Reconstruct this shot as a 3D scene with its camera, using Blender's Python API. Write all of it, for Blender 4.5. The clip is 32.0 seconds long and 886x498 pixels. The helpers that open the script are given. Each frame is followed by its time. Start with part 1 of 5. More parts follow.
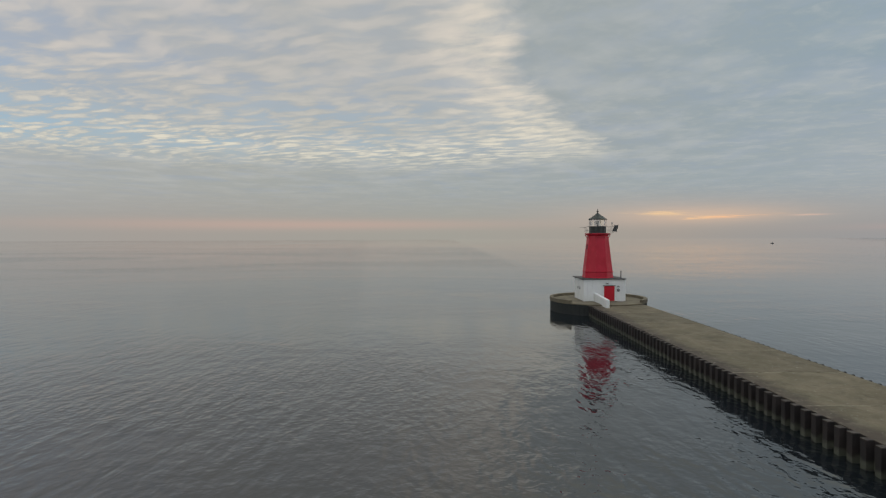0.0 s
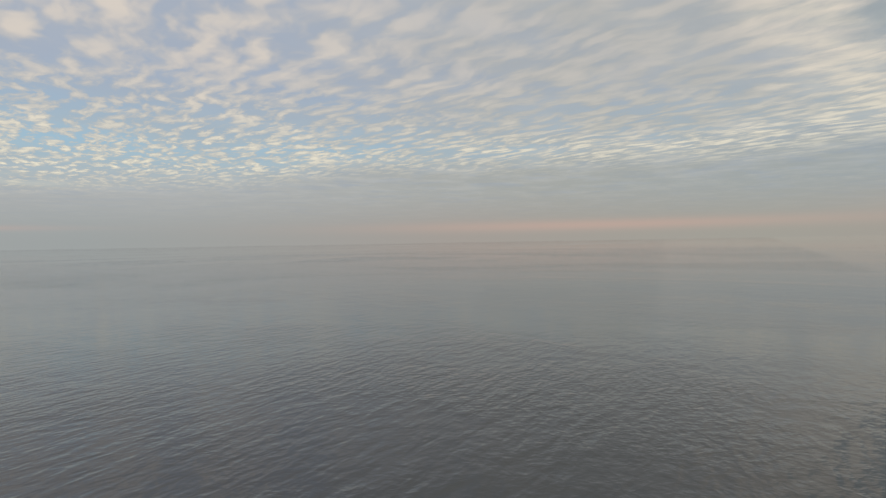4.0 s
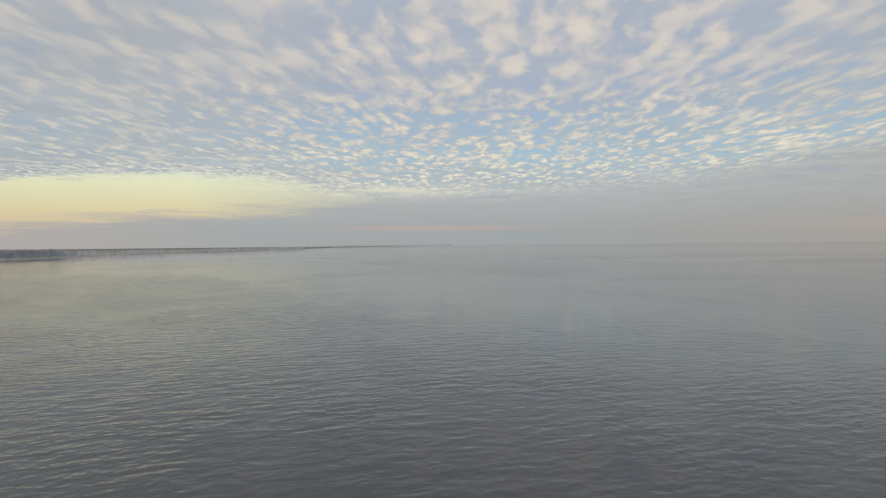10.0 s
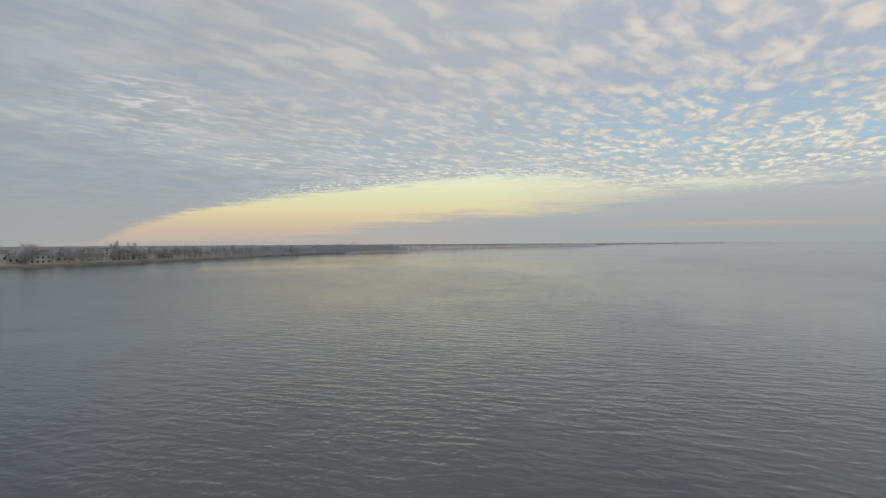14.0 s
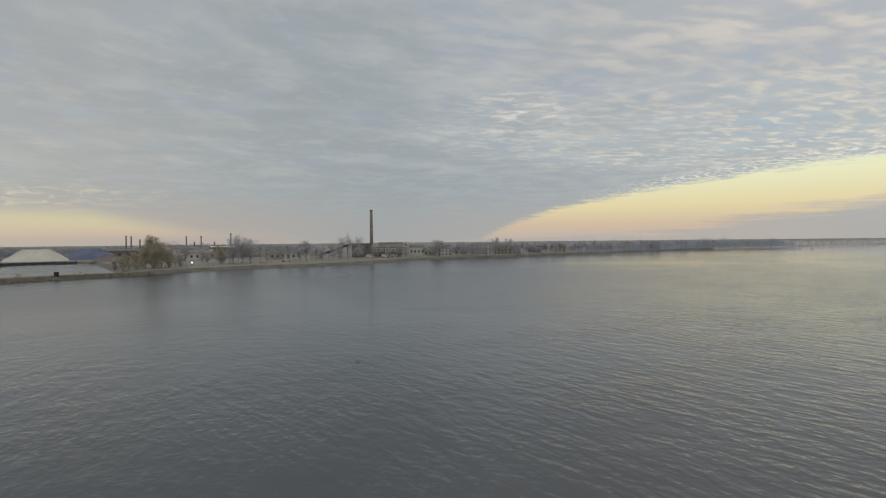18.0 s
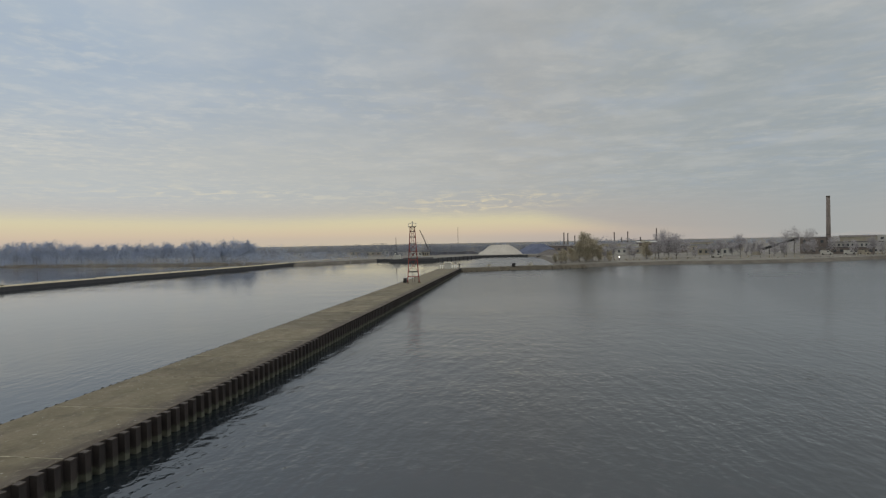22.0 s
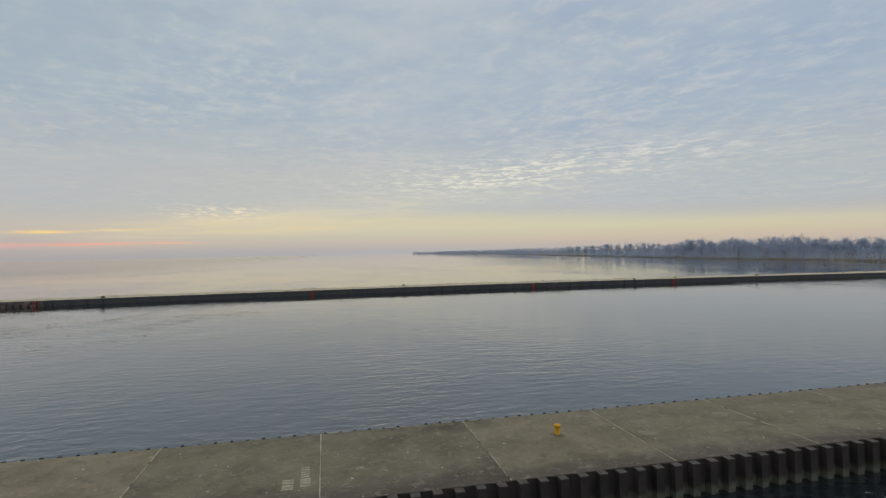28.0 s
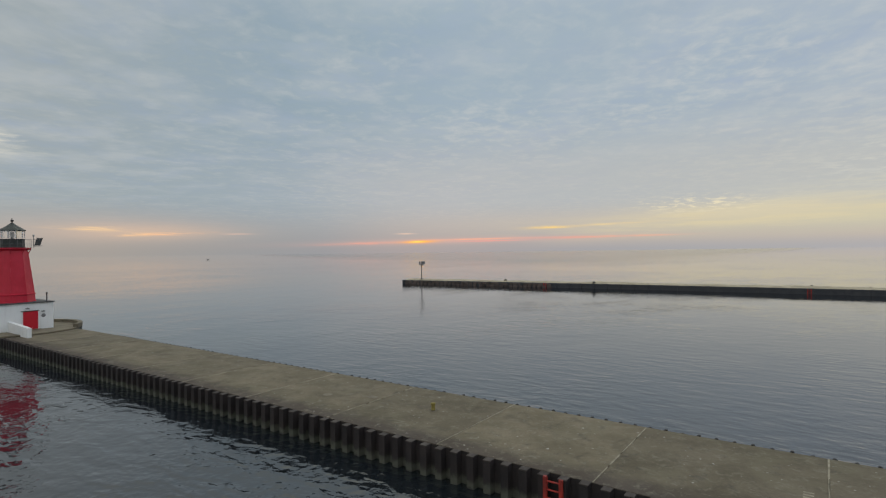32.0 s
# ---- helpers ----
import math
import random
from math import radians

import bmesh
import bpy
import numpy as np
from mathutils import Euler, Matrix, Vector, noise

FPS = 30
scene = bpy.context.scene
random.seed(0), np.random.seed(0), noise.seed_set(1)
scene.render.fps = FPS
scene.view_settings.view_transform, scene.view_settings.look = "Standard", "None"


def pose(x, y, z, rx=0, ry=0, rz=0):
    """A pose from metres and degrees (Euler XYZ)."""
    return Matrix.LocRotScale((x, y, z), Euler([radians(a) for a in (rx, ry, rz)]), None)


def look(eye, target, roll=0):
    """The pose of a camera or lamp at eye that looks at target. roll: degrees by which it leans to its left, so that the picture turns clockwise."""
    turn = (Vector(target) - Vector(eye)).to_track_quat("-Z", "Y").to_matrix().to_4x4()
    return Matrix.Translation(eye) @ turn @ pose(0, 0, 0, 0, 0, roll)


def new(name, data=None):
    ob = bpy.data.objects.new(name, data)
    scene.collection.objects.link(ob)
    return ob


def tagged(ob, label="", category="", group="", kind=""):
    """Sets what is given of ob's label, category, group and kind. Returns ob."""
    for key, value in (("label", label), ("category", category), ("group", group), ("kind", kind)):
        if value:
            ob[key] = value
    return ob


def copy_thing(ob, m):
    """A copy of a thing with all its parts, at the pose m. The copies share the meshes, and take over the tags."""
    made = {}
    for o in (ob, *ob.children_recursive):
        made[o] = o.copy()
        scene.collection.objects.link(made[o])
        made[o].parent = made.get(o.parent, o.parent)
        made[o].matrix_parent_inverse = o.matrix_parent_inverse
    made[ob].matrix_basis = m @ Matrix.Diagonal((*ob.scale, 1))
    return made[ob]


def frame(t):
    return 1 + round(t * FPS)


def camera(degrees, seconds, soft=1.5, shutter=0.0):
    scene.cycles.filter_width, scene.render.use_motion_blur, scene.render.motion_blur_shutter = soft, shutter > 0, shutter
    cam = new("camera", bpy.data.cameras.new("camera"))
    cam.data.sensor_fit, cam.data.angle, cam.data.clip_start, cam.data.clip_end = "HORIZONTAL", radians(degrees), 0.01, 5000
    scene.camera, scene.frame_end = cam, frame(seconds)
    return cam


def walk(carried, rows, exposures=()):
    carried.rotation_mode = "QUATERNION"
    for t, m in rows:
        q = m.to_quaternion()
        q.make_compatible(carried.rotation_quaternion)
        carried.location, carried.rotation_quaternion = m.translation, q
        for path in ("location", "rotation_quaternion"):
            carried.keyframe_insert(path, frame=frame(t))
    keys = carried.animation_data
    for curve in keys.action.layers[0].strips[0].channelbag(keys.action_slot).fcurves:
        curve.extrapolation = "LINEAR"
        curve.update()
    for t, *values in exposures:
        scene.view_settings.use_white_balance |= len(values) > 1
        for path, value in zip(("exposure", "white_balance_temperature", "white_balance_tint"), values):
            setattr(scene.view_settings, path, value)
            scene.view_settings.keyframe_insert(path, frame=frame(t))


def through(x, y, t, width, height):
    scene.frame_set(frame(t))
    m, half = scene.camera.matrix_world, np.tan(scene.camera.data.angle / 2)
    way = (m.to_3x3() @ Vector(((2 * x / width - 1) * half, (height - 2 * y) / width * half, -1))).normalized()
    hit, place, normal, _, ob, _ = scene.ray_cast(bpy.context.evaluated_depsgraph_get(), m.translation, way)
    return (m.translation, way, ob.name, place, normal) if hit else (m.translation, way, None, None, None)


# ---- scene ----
# exposure and white balance on the way: seconds, stops, kelvin, tint
EXPOSURES = [(0, 0.0, 6650, 10), (4, 0.0, 6640, 10), (8, 0.02, 6620, 10), (12, 0.07, 6540, 10), (17, 0.12, 6680, 10), (20, 0.13, 6860, 10), (22, 0.13, 6820, 10), (23.2, 0.12, 6560, 10), (25, 0.1, 6370, 10), (28, 0.08, 6480, 10), (32, 0.05, 6450, 10)]

# camera: seconds, place, heading (counter-clockwise from +x), tilt, lean
ROWS = [
    (0, -72.25, 19.88, 9.89, 0.69, -1.12, -0.24),
    (0.5, -72.26, 19.85, 9.92, 4.09, -1.11, -0.38),
    (1, -72.28, 19.81, 9.95, 7.31, -1.09, -0.44),
    (1.5, -72.29, 19.78, 9.98, 10.28, -1.06, -0.49),
    (2, -72.30, 19.75, 10.01, 13.35, -1.08, -0.46),
    (2.5, -72.31, 19.71, 10.04, 17.32, -0.97, -0.63),
    (3, -72.32, 19.68, 10.07, 21.92, -0.91, -0.75),
    (3.5, -72.34, 19.64, 10.10, 26.78, -0.84, -0.86),
    (5.5, -72.30, 19.74, 10.13, 42.62, -0.64, -0.96),
    (6, -72.29, 19.79, 10.13, 46.38, -0.61, -0.79),
    (6.5, -72.28, 19.83, 10.13, 50.26, -0.57, -0.84),
    (7, -72.26, 19.88, 10.13, 54.06, -0.56, -0.85),
    (7.5, -72.25, 19.92, 10.13, 58.19, -0.51, -0.85),
    (8, -72.23, 19.97, 10.13, 62.04, -0.46, -0.81),
    (8.5, -72.21, 20.03, 10.13, 65.72, -0.46, -0.77),
    (9, -72.20, 20.10, 10.12, 69.43, -0.44, -0.70),
    (9.5, -72.18, 20.16, 10.11, 73.21, -0.47, -0.65),
    (10, -72.16, 20.23, 10.11, 76.89, -0.48, -0.53),
    (10.5, -72.14, 20.29, 10.10, 80.59, -0.49, -0.53),
    (11, -72.13, 20.36, 10.09, 84.32, -0.49, -0.53),
    (11.5, -72.11, 20.42, 10.09, 87.94, -0.51, -0.51),
    (12, -72.09, 20.49, 10.08, 91.66, -0.50, -0.46),
    (12.5, -72.07, 20.55, 10.08, 95.59, -0.56, -0.33),
    (13, -72.06, 20.62, 10.07, 99.74, -0.54, -0.41),
    (13.5, -72.07, 20.67, 10.08, 103.60, -0.58, -0.38),
    (15.5, -72.11, 20.86, 10.11, 120.35, -0.73, -0.37),
    (16, -72.12, 20.91, 10.11, 125.22, -0.77, -0.43),
    (16.5, -72.13, 20.96, 10.12, 130.12, -0.80, -0.50),
    (17, -72.14, 21.01, 10.13, 134.97, -0.79, -0.58),
    (17.5, -72.15, 21.06, 10.14, 139.80, -0.81, -0.59),
    (18, -72.16, 21.11, 10.14, 144.58, -0.83, -0.59),
    (18.5, -72.18, 21.10, 10.14, 149.57, -0.87, -0.60),
    (19, -72.21, 21.09, 10.14, 154.72, -0.88, -0.74),
    (19.5, -72.23, 21.09, 10.14, 159.91, -0.86, -0.77),
    (20, -72.26, 21.08, 10.13, 165.01, -0.85, -0.83),
    (20.5, -72.28, 21.08, 10.13, 170.16, -0.83, -0.91),
    (21, -72.30, 21.07, 10.13, 176.26, -0.77, -0.94),
    (21.5, -72.33, 21.06, 10.13, 182.00, -0.73, -1.07),
    (22, -72.35, 21.06, 10.12, 187.85, -0.68, -1.11),
    (22.5, -72.39, 21.02, 10.10, 193.77, -0.59, -1.14),
    (23, -72.43, 20.98, 10.08, 199.75, -0.50, -1.30),
    (23.5, -72.47, 20.93, 10.06, 205.79, -0.40, -1.38),
    (24, -72.50, 20.89, 10.04, 212.03, -0.33, -1.35),
    (24.5, -72.54, 20.85, 10.02, 217.95, -0.19, -1.43),
    (25, -72.58, 20.81, 9.99, 223.63, -0.07, -1.54),
    (25.5, -72.54, 20.76, 9.90, 229.03, 0.09, -1.57),
    (27.5, -72.42, 20.55, 9.72, 251.76, 0.22, -1.13),
    (28, -72.38, 20.50, 9.65, 257.47, 0.31, -1.13),
    (28.5, -72.34, 20.47, 9.60, 263.56, 0.37, -1.08),
    (29, -72.30, 20.44, 9.56, 269.33, 0.35, -1.11),
    (29.5, -72.25, 20.41, 9.52, 274.68, 0.34, -1.04),
    (30, -72.21, 20.39, 9.49, 279.79, 0.30, -1.04),
    (30.5, -72.18, 20.39, 9.48, 284.54, 0.29, -1.06),
    (31, -72.15, 20.39, 9.48, 290.25, 0.27, -1.00),
    (31.5, -72.12, 20.39, 9.49, 297.13, 0.30, -0.98),
    (32, -72.09, 20.38, 9.52, 305.45, 0.25, -0.72),
]


def aim(x, y, z, heading, tilt, lean):
    h, e = radians(heading), radians(tilt)
    way = Vector((math.cos(e) * math.cos(h), math.cos(e) * math.sin(h), math.sin(e)))
    eye = Vector((x, y, z))
    return look(eye, eye + 100 * way, lean)


cam = camera(79.10, 32.0, soft=1.25)
walk(cam, [(r[0], aim(*r[1:])) for r in ROWS], EXPOSURES)


# ---- sky ----
class Nodes:
    """Short forms for the nodes of one tree."""

    def __init__(self, tree):
        self.tree = tree
        tree.nodes.clear()

    def add(self, kind):
        return self.tree.nodes.new(kind)

    def put(self, socket, value):
        if isinstance(value, bpy.types.NodeSocket):
            self.tree.links.new(value, socket)
        elif value is not None:
            if socket.type == "RGBA" and len(value) == 3:
                value = (*value, 1)
            socket.default_value = value

    def math(self, op, a, b=None, c=None, clamp=False):
        node = self.add("ShaderNodeMath")
        node.operation, node.use_clamp = op, clamp
        for socket, value in zip(node.inputs, (a, b, c)):
            self.put(socket, value)
        return node.outputs[0]

    def mix(self, fac, a, b, blend="MIX"):
        node = self.add("ShaderNodeMix")
        node.data_type, node.blend_type = "RGBA", blend
        self.put(node.inputs[0], fac)
        self.put(node.inputs[6], a)
        self.put(node.inputs[7], b)
        return node.outputs[2]

    def span(self, value, lo, hi, a=0.0, b=1.0):
        node = self.add("ShaderNodeMapRange")
        node.interpolation_type = "SMOOTHSTEP"
        for socket, v in zip(node.inputs, (value, lo, hi, a, b)):
            self.put(socket, v)
        return node.outputs[0]

    def ramp(self, value, stops, ease="LINEAR"):
        node = self.add("ShaderNodeValToRGB")
        self.put(node.inputs[0], value)
        ramp = node.color_ramp
        ramp.interpolation = ease
        while len(ramp.elements) < len(stops):
            ramp.elements.new(1)
        for e, (at, colour) in zip(ramp.elements, stops):
            e.position = at
            e.color = (*colour, 1) if not isinstance(colour, (int, float)) else (colour, colour, colour, 1)
        return node.outputs[0]

    def noise(self, vector, scale, detail=3.0, rough=0.5, warp=0.0):
        node = self.add("ShaderNodeTexNoise")
        self.put(node.inputs["Vector"], vector)
        node.inputs["Scale"].default_value = scale
        node.inputs["Detail"].default_value = detail
        node.inputs["Roughness"].default_value = rough
        node.inputs["Distortion"].default_value = warp
        return node.outputs[0]

    def vector(self, x, y, z=0.0):
        node = self.add("ShaderNodeCombineXYZ")
        for socket, v in zip(node.inputs, (x, y, z)):
            self.put(socket, v)
        return node.outputs[0]


def rgb(r, g, b):
    """Linear colour from 8-bit display values."""
    return tuple(((v / 255 + 0.055) / 1.055) ** 2.4 if v > 10 else v / 255 / 12.92 for v in (r, g, b))


world = bpy.data.worlds.new("sky")
scene.world = world
world.use_nodes = True
n = Nodes(world.node_tree)
coord = n.add("ShaderNodeTexCoord").outputs["Generated"]
sep = n.add("ShaderNodeSeparateXYZ")
n.put(sep.inputs[0], coord)
dx, dy, dz = sep.outputs
el = n.math("MULTIPLY", n.math("ARCSINE", dz), 57.2958)           # elevation, degrees
az = n.math("MULTIPLY", n.math("ARCTAN2", dy, dx), 57.2958)       # azimuth, -180 to 180
a01 = n.math("MULTIPLY_ADD", az, 1 / 360, 0.5)
low = n.math("MAXIMUM", n.math("ADD", dz, 0.035), 0.02)
px = n.math("DIVIDE", dx, low)
py = n.math("DIVIDE", dy, low)
plane = n.vector(px, py)


def turn(a):
    return (a + 180) / 360


# haze at the horizon and the grey deck above it, by azimuth
haze = n.ramp(a01, [
    (0.0, rgb(176, 168, 160)), (turn(-165), rgb(188, 178, 160)), (turn(-135), rgb(190, 176, 162)),
    (turn(-100), rgb(172, 170, 172)), (turn(-60), rgb(147, 153, 159)), (turn(-42), rgb(134, 147, 155)), (turn(-22), rgb(160, 155, 149)),
    (turn(0), rgb(160, 159, 152)), (turn(30), rgb(162, 157, 152)), (turn(65), rgb(156, 162, 163)),
    (turn(95), rgb(160, 166, 168)), (turn(115), rgb(172, 168, 165)), (turn(140), rgb(160, 161, 162)), (turn(152), rgb(154, 159, 161)), (turn(168), rgb(168, 162, 158)),
    (1.0, rgb(176, 168, 160))])
deck = n.ramp(a01, [
    (0.0, rgb(155, 160, 164)), (turn(-165), rgb(154, 164, 174)), (turn(-140), rgb(160, 175, 191)), (turn(-95), rgb(170, 181, 190)),
    (turn(-55), rgb(154, 171, 182)), (turn(-38), rgb(143, 161, 172)), (turn(-18), rgb(154, 164, 168)), (turn(20), rgb(163, 167, 165)),
    (turn(60), rgb(172, 176, 178)), (turn(100), rgb(168, 173, 176)), (turn(132), rgb(151, 160, 167)), (turn(150), rgb(144, 154, 161)), (turn(166), rgb(149, 157, 162)),
    (1.0, rgb(155, 160, 164))])
soft = n.noise(plane, 1.8, 5, 0.55, 0.2)
streak = n.noise(n.vector(n.math("ADD", n.math("MULTIPLY", px, 0.9), py), n.math("SUBTRACT", n.math("MULTIPLY", py, 0.8), n.math("MULTIPLY", px, 0.5)), 4.0), 1.5, 5, 0.55, 0.2)
smooth_low = n.span(el, 3.5, 9.0, 0.35, 1.0)      # the haze blurs the lowest cloud
calmer = n.ramp(a01, [(0.0, 0.45), (turn(-140), 0.5), (turn(-40), 0.45), (turn(-15), 0.7), (turn(115), 1.0), (turn(150), 0.5), (1.0, 0.45)])
deck = n.mix(n.math("MULTIPLY", n.math("MULTIPLY", smooth_low, n.span(soft, 0.40, 0.70, 0.0, 0.5)), calmer), deck, rgb(196, 198, 198))
deck = n.mix(n.math("MULTIPLY", n.math("MULTIPLY", smooth_low, n.span(streak, 0.46, 0.70, 0.0, 0.6)), calmer), deck, rgb(146, 162, 182))
# fine dapples over the south
weave = n.noise(n.vector(n.math("MULTIPLY_ADD", px, 0.9, n.math("MULTIPLY", py, 0.35)), n.math("MULTIPLY_ADD", py, 0.75, n.math("MULTIPLY", px, -0.3)), 9.0), 8.5, 5, 0.58, 0.3)
south = n.ramp(a01, [(0.0, 0.25), (turn(-165), 0.4), (turn(-120), 1.0), (turn(-60), 0.7), (turn(-25), 0.3), (turn(0), 0.2), (turn(100), 0.25), (turn(150), 0.25)])
south = n.math("MULTIPLY", south, n.span(n.noise(plane, 0.7, 3, 0.5, 0.3), 0.34, 0.62, 0.35, 1.0))
deck = n.mix(n.math("MULTIPLY", n.span(weave, 0.44, 0.76, 0.0, 0.55), south), deck, rgb(204, 204, 200))
deck = n.mix(n.math("MULTIPLY", n.span(weave, 0.56, 0.28, 0.0, 0.5), south), deck, rgb(150, 167, 192))
zenith = n.ramp(a01, [(0.0, rgb(223, 226, 234)), (turn(-150), rgb(214, 222, 238)), (turn(-100), rgb(230, 235, 240)), (turn(-40), rgb(229, 233, 220)), (turn(20), rgb(226, 229, 213)), (turn(55), rgb(211, 213, 202)), (turn(115), rgb(231, 236, 237)), (1.0, rgb(221, 226, 236))])
deck = n.mix(n.span(el, 22, 44), deck, zenith)
colour = n.mix(n.span(el, 0.3, 6.0), haze, deck)

# altocumulus: cream cells with blue between them, over the north and the east
bend = n.noise(plane, 0.9, 2, 0.5)
ca, sa = math.cos(radians(72)), math.sin(radians(72))
along = n.math("ADD", n.math("MULTIPLY", px, ca), n.math("MULTIPLY", py, sa))
cross = n.math("SUBTRACT", n.math("MULTIPLY", py, ca), n.math("MULTIPLY", px, sa))
sway = n.noise(plane, 4.5, 2, 0.5)
rows_of_cells = n.vector(n.math("ADD", n.math("MULTIPLY_ADD", bend, 0.35, cross), n.math("MULTIPLY", sway, 0.12)), n.math("MULTIPLY", n.math("MULTIPLY_ADD", bend, 0.3, along), 0.46))
cells = n.add("ShaderNodeTexVoronoi")
cells.feature = "SMOOTH_F1"
n.put(cells.inputs["Vector"], rows_of_cells)
cells.inputs["Scale"].default_value = 11.0
cells.inputs["Smoothness"].default_value = 1.0
lumps = n.noise(rows_of_cells, 11.0, 3, 0.5)
puff = n.math("ADD", n.math("MULTIPLY", lumps, 1.5), n.math("MULTIPLY", n.math("SUBTRACT", 0.42, cells.outputs["Distance"]), 1.1))
puff = n.math("ADD", puff, n.ramp(a01, [(turn(-20), 0.1), (turn(15), 0.08), (turn(45), 0.02), (turn(60), 0.0)]))
overhead = n.vector(n.math("ADD", n.math("MULTIPLY_ADD", bend, 0.35, cross), n.math("MULTIPLY", sway, 0.16)), n.math("MULTIPLY", along, 0.42))
big = n.add("ShaderNodeTexVoronoi")
big.feature = "SMOOTH_F1"
n.put(big.inputs["Vector"], overhead)
big.inputs["Scale"].default_value = 9.5
big.inputs["Smoothness"].default_value = 1.0
puff_high = n.math("ADD", n.math("MULTIPLY", n.noise(overhead, 10.0, 2, 0.5), 1.3), n.math("MULTIPLY", n.math("SUBTRACT", 0.6, big.outputs["Distance"]), 1.2))
high = n.span(el, 12, 19)
puff = n.math("ADD", n.math("MULTIPLY", puff, n.math("SUBTRACT", 1.0, high)), n.math("MULTIPLY", puff_high, high))
wavelets = n.noise(rows_of_cells, 24.0, 3, 0.55, 0.3)
puff = n.math("ADD", puff, n.math("MULTIPLY", n.math("SUBTRACT", wavelets, 0.5), n.math("MULTIPLY", n.span(el, 18, 9, 0.25, 1.2), n.ramp(a01, [(turn(0), 0.55), (turn(35), 0.7), (turn(60), 1.0)]))))
thin = n.noise(plane, 0.45, 3, 0.55)
patches = n.noise(n.vector(px, py, 3.0), 1.3, 3, 0.55, 0.4)
floor_of_cells = n.math("MULTIPLY", n.ramp(a01, [
    (turn(-30), 1.0), (turn(-18), 0.82), (turn(0), 0.70), (turn(20), 0.72), (turn(40), 0.72), (turn(52), 0.56),
    (turn(80), 0.47), (turn(95), 0.47), (turn(116), 0.60), (turn(130), 0.66), (turn(150), 1.0)]), 10.0)
above = n.span(n.math("SUBTRACT", el, floor_of_cells), -0.8, 2.4)
torn = n.math("MULTIPLY", n.math("SUBTRACT", n.noise(plane, 2.6, 5, 0.62, 0.4), 0.5), 11.0)
rim = n.math("MULTIPLY", n.ramp(n.math("DIVIDE", el, 30.0), [(0.20, 0.8), (0.28, 0.60), (0.34, 0.49), (0.42, 0.38), (0.50, 0.31), (0.65, 0.22), (1.0, 0.22)]), -30.0)
inside = n.math("ADD", n.math("SUBTRACT", az, rim), torn)     # degrees within the eastern rim of the cloud sheet
sheet = n.span(inside, -1.5, 3.5)
where = n.math("MULTIPLY", n.math("MULTIPLY", above, sheet),
    n.ramp(a01, [(turn(-24), 0.8), (turn(-10), 0.85), (turn(30), 0.9), (turn(55), 1.0), (turn(85), 1.0), (turn(110), 0.7), (turn(140), 0.3), (turn(158), 0.0)]))
# the sheet is bright along its rim and its lower edge, greyer in its middle
shine = n.math("MAXIMUM", n.span(inside, 15.0, 4.0), n.span(n.math("SUBTRACT", el, floor_of_cells), 5.5, 1.5))
shine = n.math("MAXIMUM", shine, n.ramp(a01, [(turn(18), 0.15), (turn(45), 0.7), (turn(70), 0.9), (turn(110), 0.6), (turn(140), 0.4)]))
shine = n.math("MULTIPLY", n.math("MULTIPLY_ADD", shine, 0.75, 0.34), n.span(patches, 0.34, 0.6, 0.65, 1.0))
cream = n.mix(n.span(el, 7, 17), rgb(236, 230, 210), rgb(217, 208, 198))
blue = n.mix(n.span(el, 7, 17), rgb(154, 194, 216), rgb(152, 172, 200))
gap_band = n.math("MULTIPLY_ADD", n.math("MULTIPLY", n.span(el, 7.0, 10.0), n.span(el, 19.0, 12.0)), 0.6, 0.4)
hole = n.math("MULTIPLY", n.math("MULTIPLY", n.span(puff, 0.5, 1.0, 1.0, 0.0), n.span(thin, 0.34, 0.56, 0.5, 1.0)), n.ramp(a01, [(turn(-12), 0.15), (turn(8), 0.4), (turn(35), 0.6), (turn(48), 0.9), (turn(60), 0.9), (turn(84), 0.8), (turn(98), 0.45), (turn(125), 0.3)]))
hole = n.math("MULTIPLY", hole, gap_band)
veil = n.mix(n.span(el, 8, 20), rgb(176, 180, 181), n.ramp(a01, [(turn(20), rgb(176, 179, 182)), (turn(50), rgb(168, 177, 194)), (turn(85), rgb(170, 177, 190)), (turn(110), rgb(174, 177, 183))]))       # thin grey cloud between the cells
colour = n.mix(n.math("MULTIPLY", where, 0.6), colour, veil)
colour = n.mix(n.math("MULTIPLY", where, hole), colour, blue)
lit = n.math("MULTIPLY", n.span(puff, 0.55, 1.3), shine)
colour = n.mix(n.math("MULTIPLY", where, n.math("MULTIPLY", lit, 0.95)), colour, cream)

# the clear wedge in the north-west and the clear strip in the south-west
ragged = n.math("MULTIPLY", n.math("SUBTRACT", n.noise(plane, 2.6, 6, 0.7), 0.5), 2.6)
bars = n.noise(n.vector(n.math("MULTIPLY", az, 0.11), n.math("MULTIPLY", el, 1.5), 2.0), 1.0, 5, 0.62, 0.4)      # flat streaks low in the sky
frayed = n.math("ADD", n.math("MULTIPLY", ragged, 0.7), n.math("MULTIPLY", n.math("SUBTRACT", bars, 0.5), 4.0))
top = n.math("MULTIPLY", n.ramp(a01, [
    (turn(76), 0.30), (turn(88), 0.58), (turn(95), 0.71), (turn(103), 0.71), (turn(111), 0.65), (turn(118), 0.575), (turn(125.6), 0.47), (turn(133), 0.33), (turn(138), 0.16), (turn(141), 0.0)]), 10)
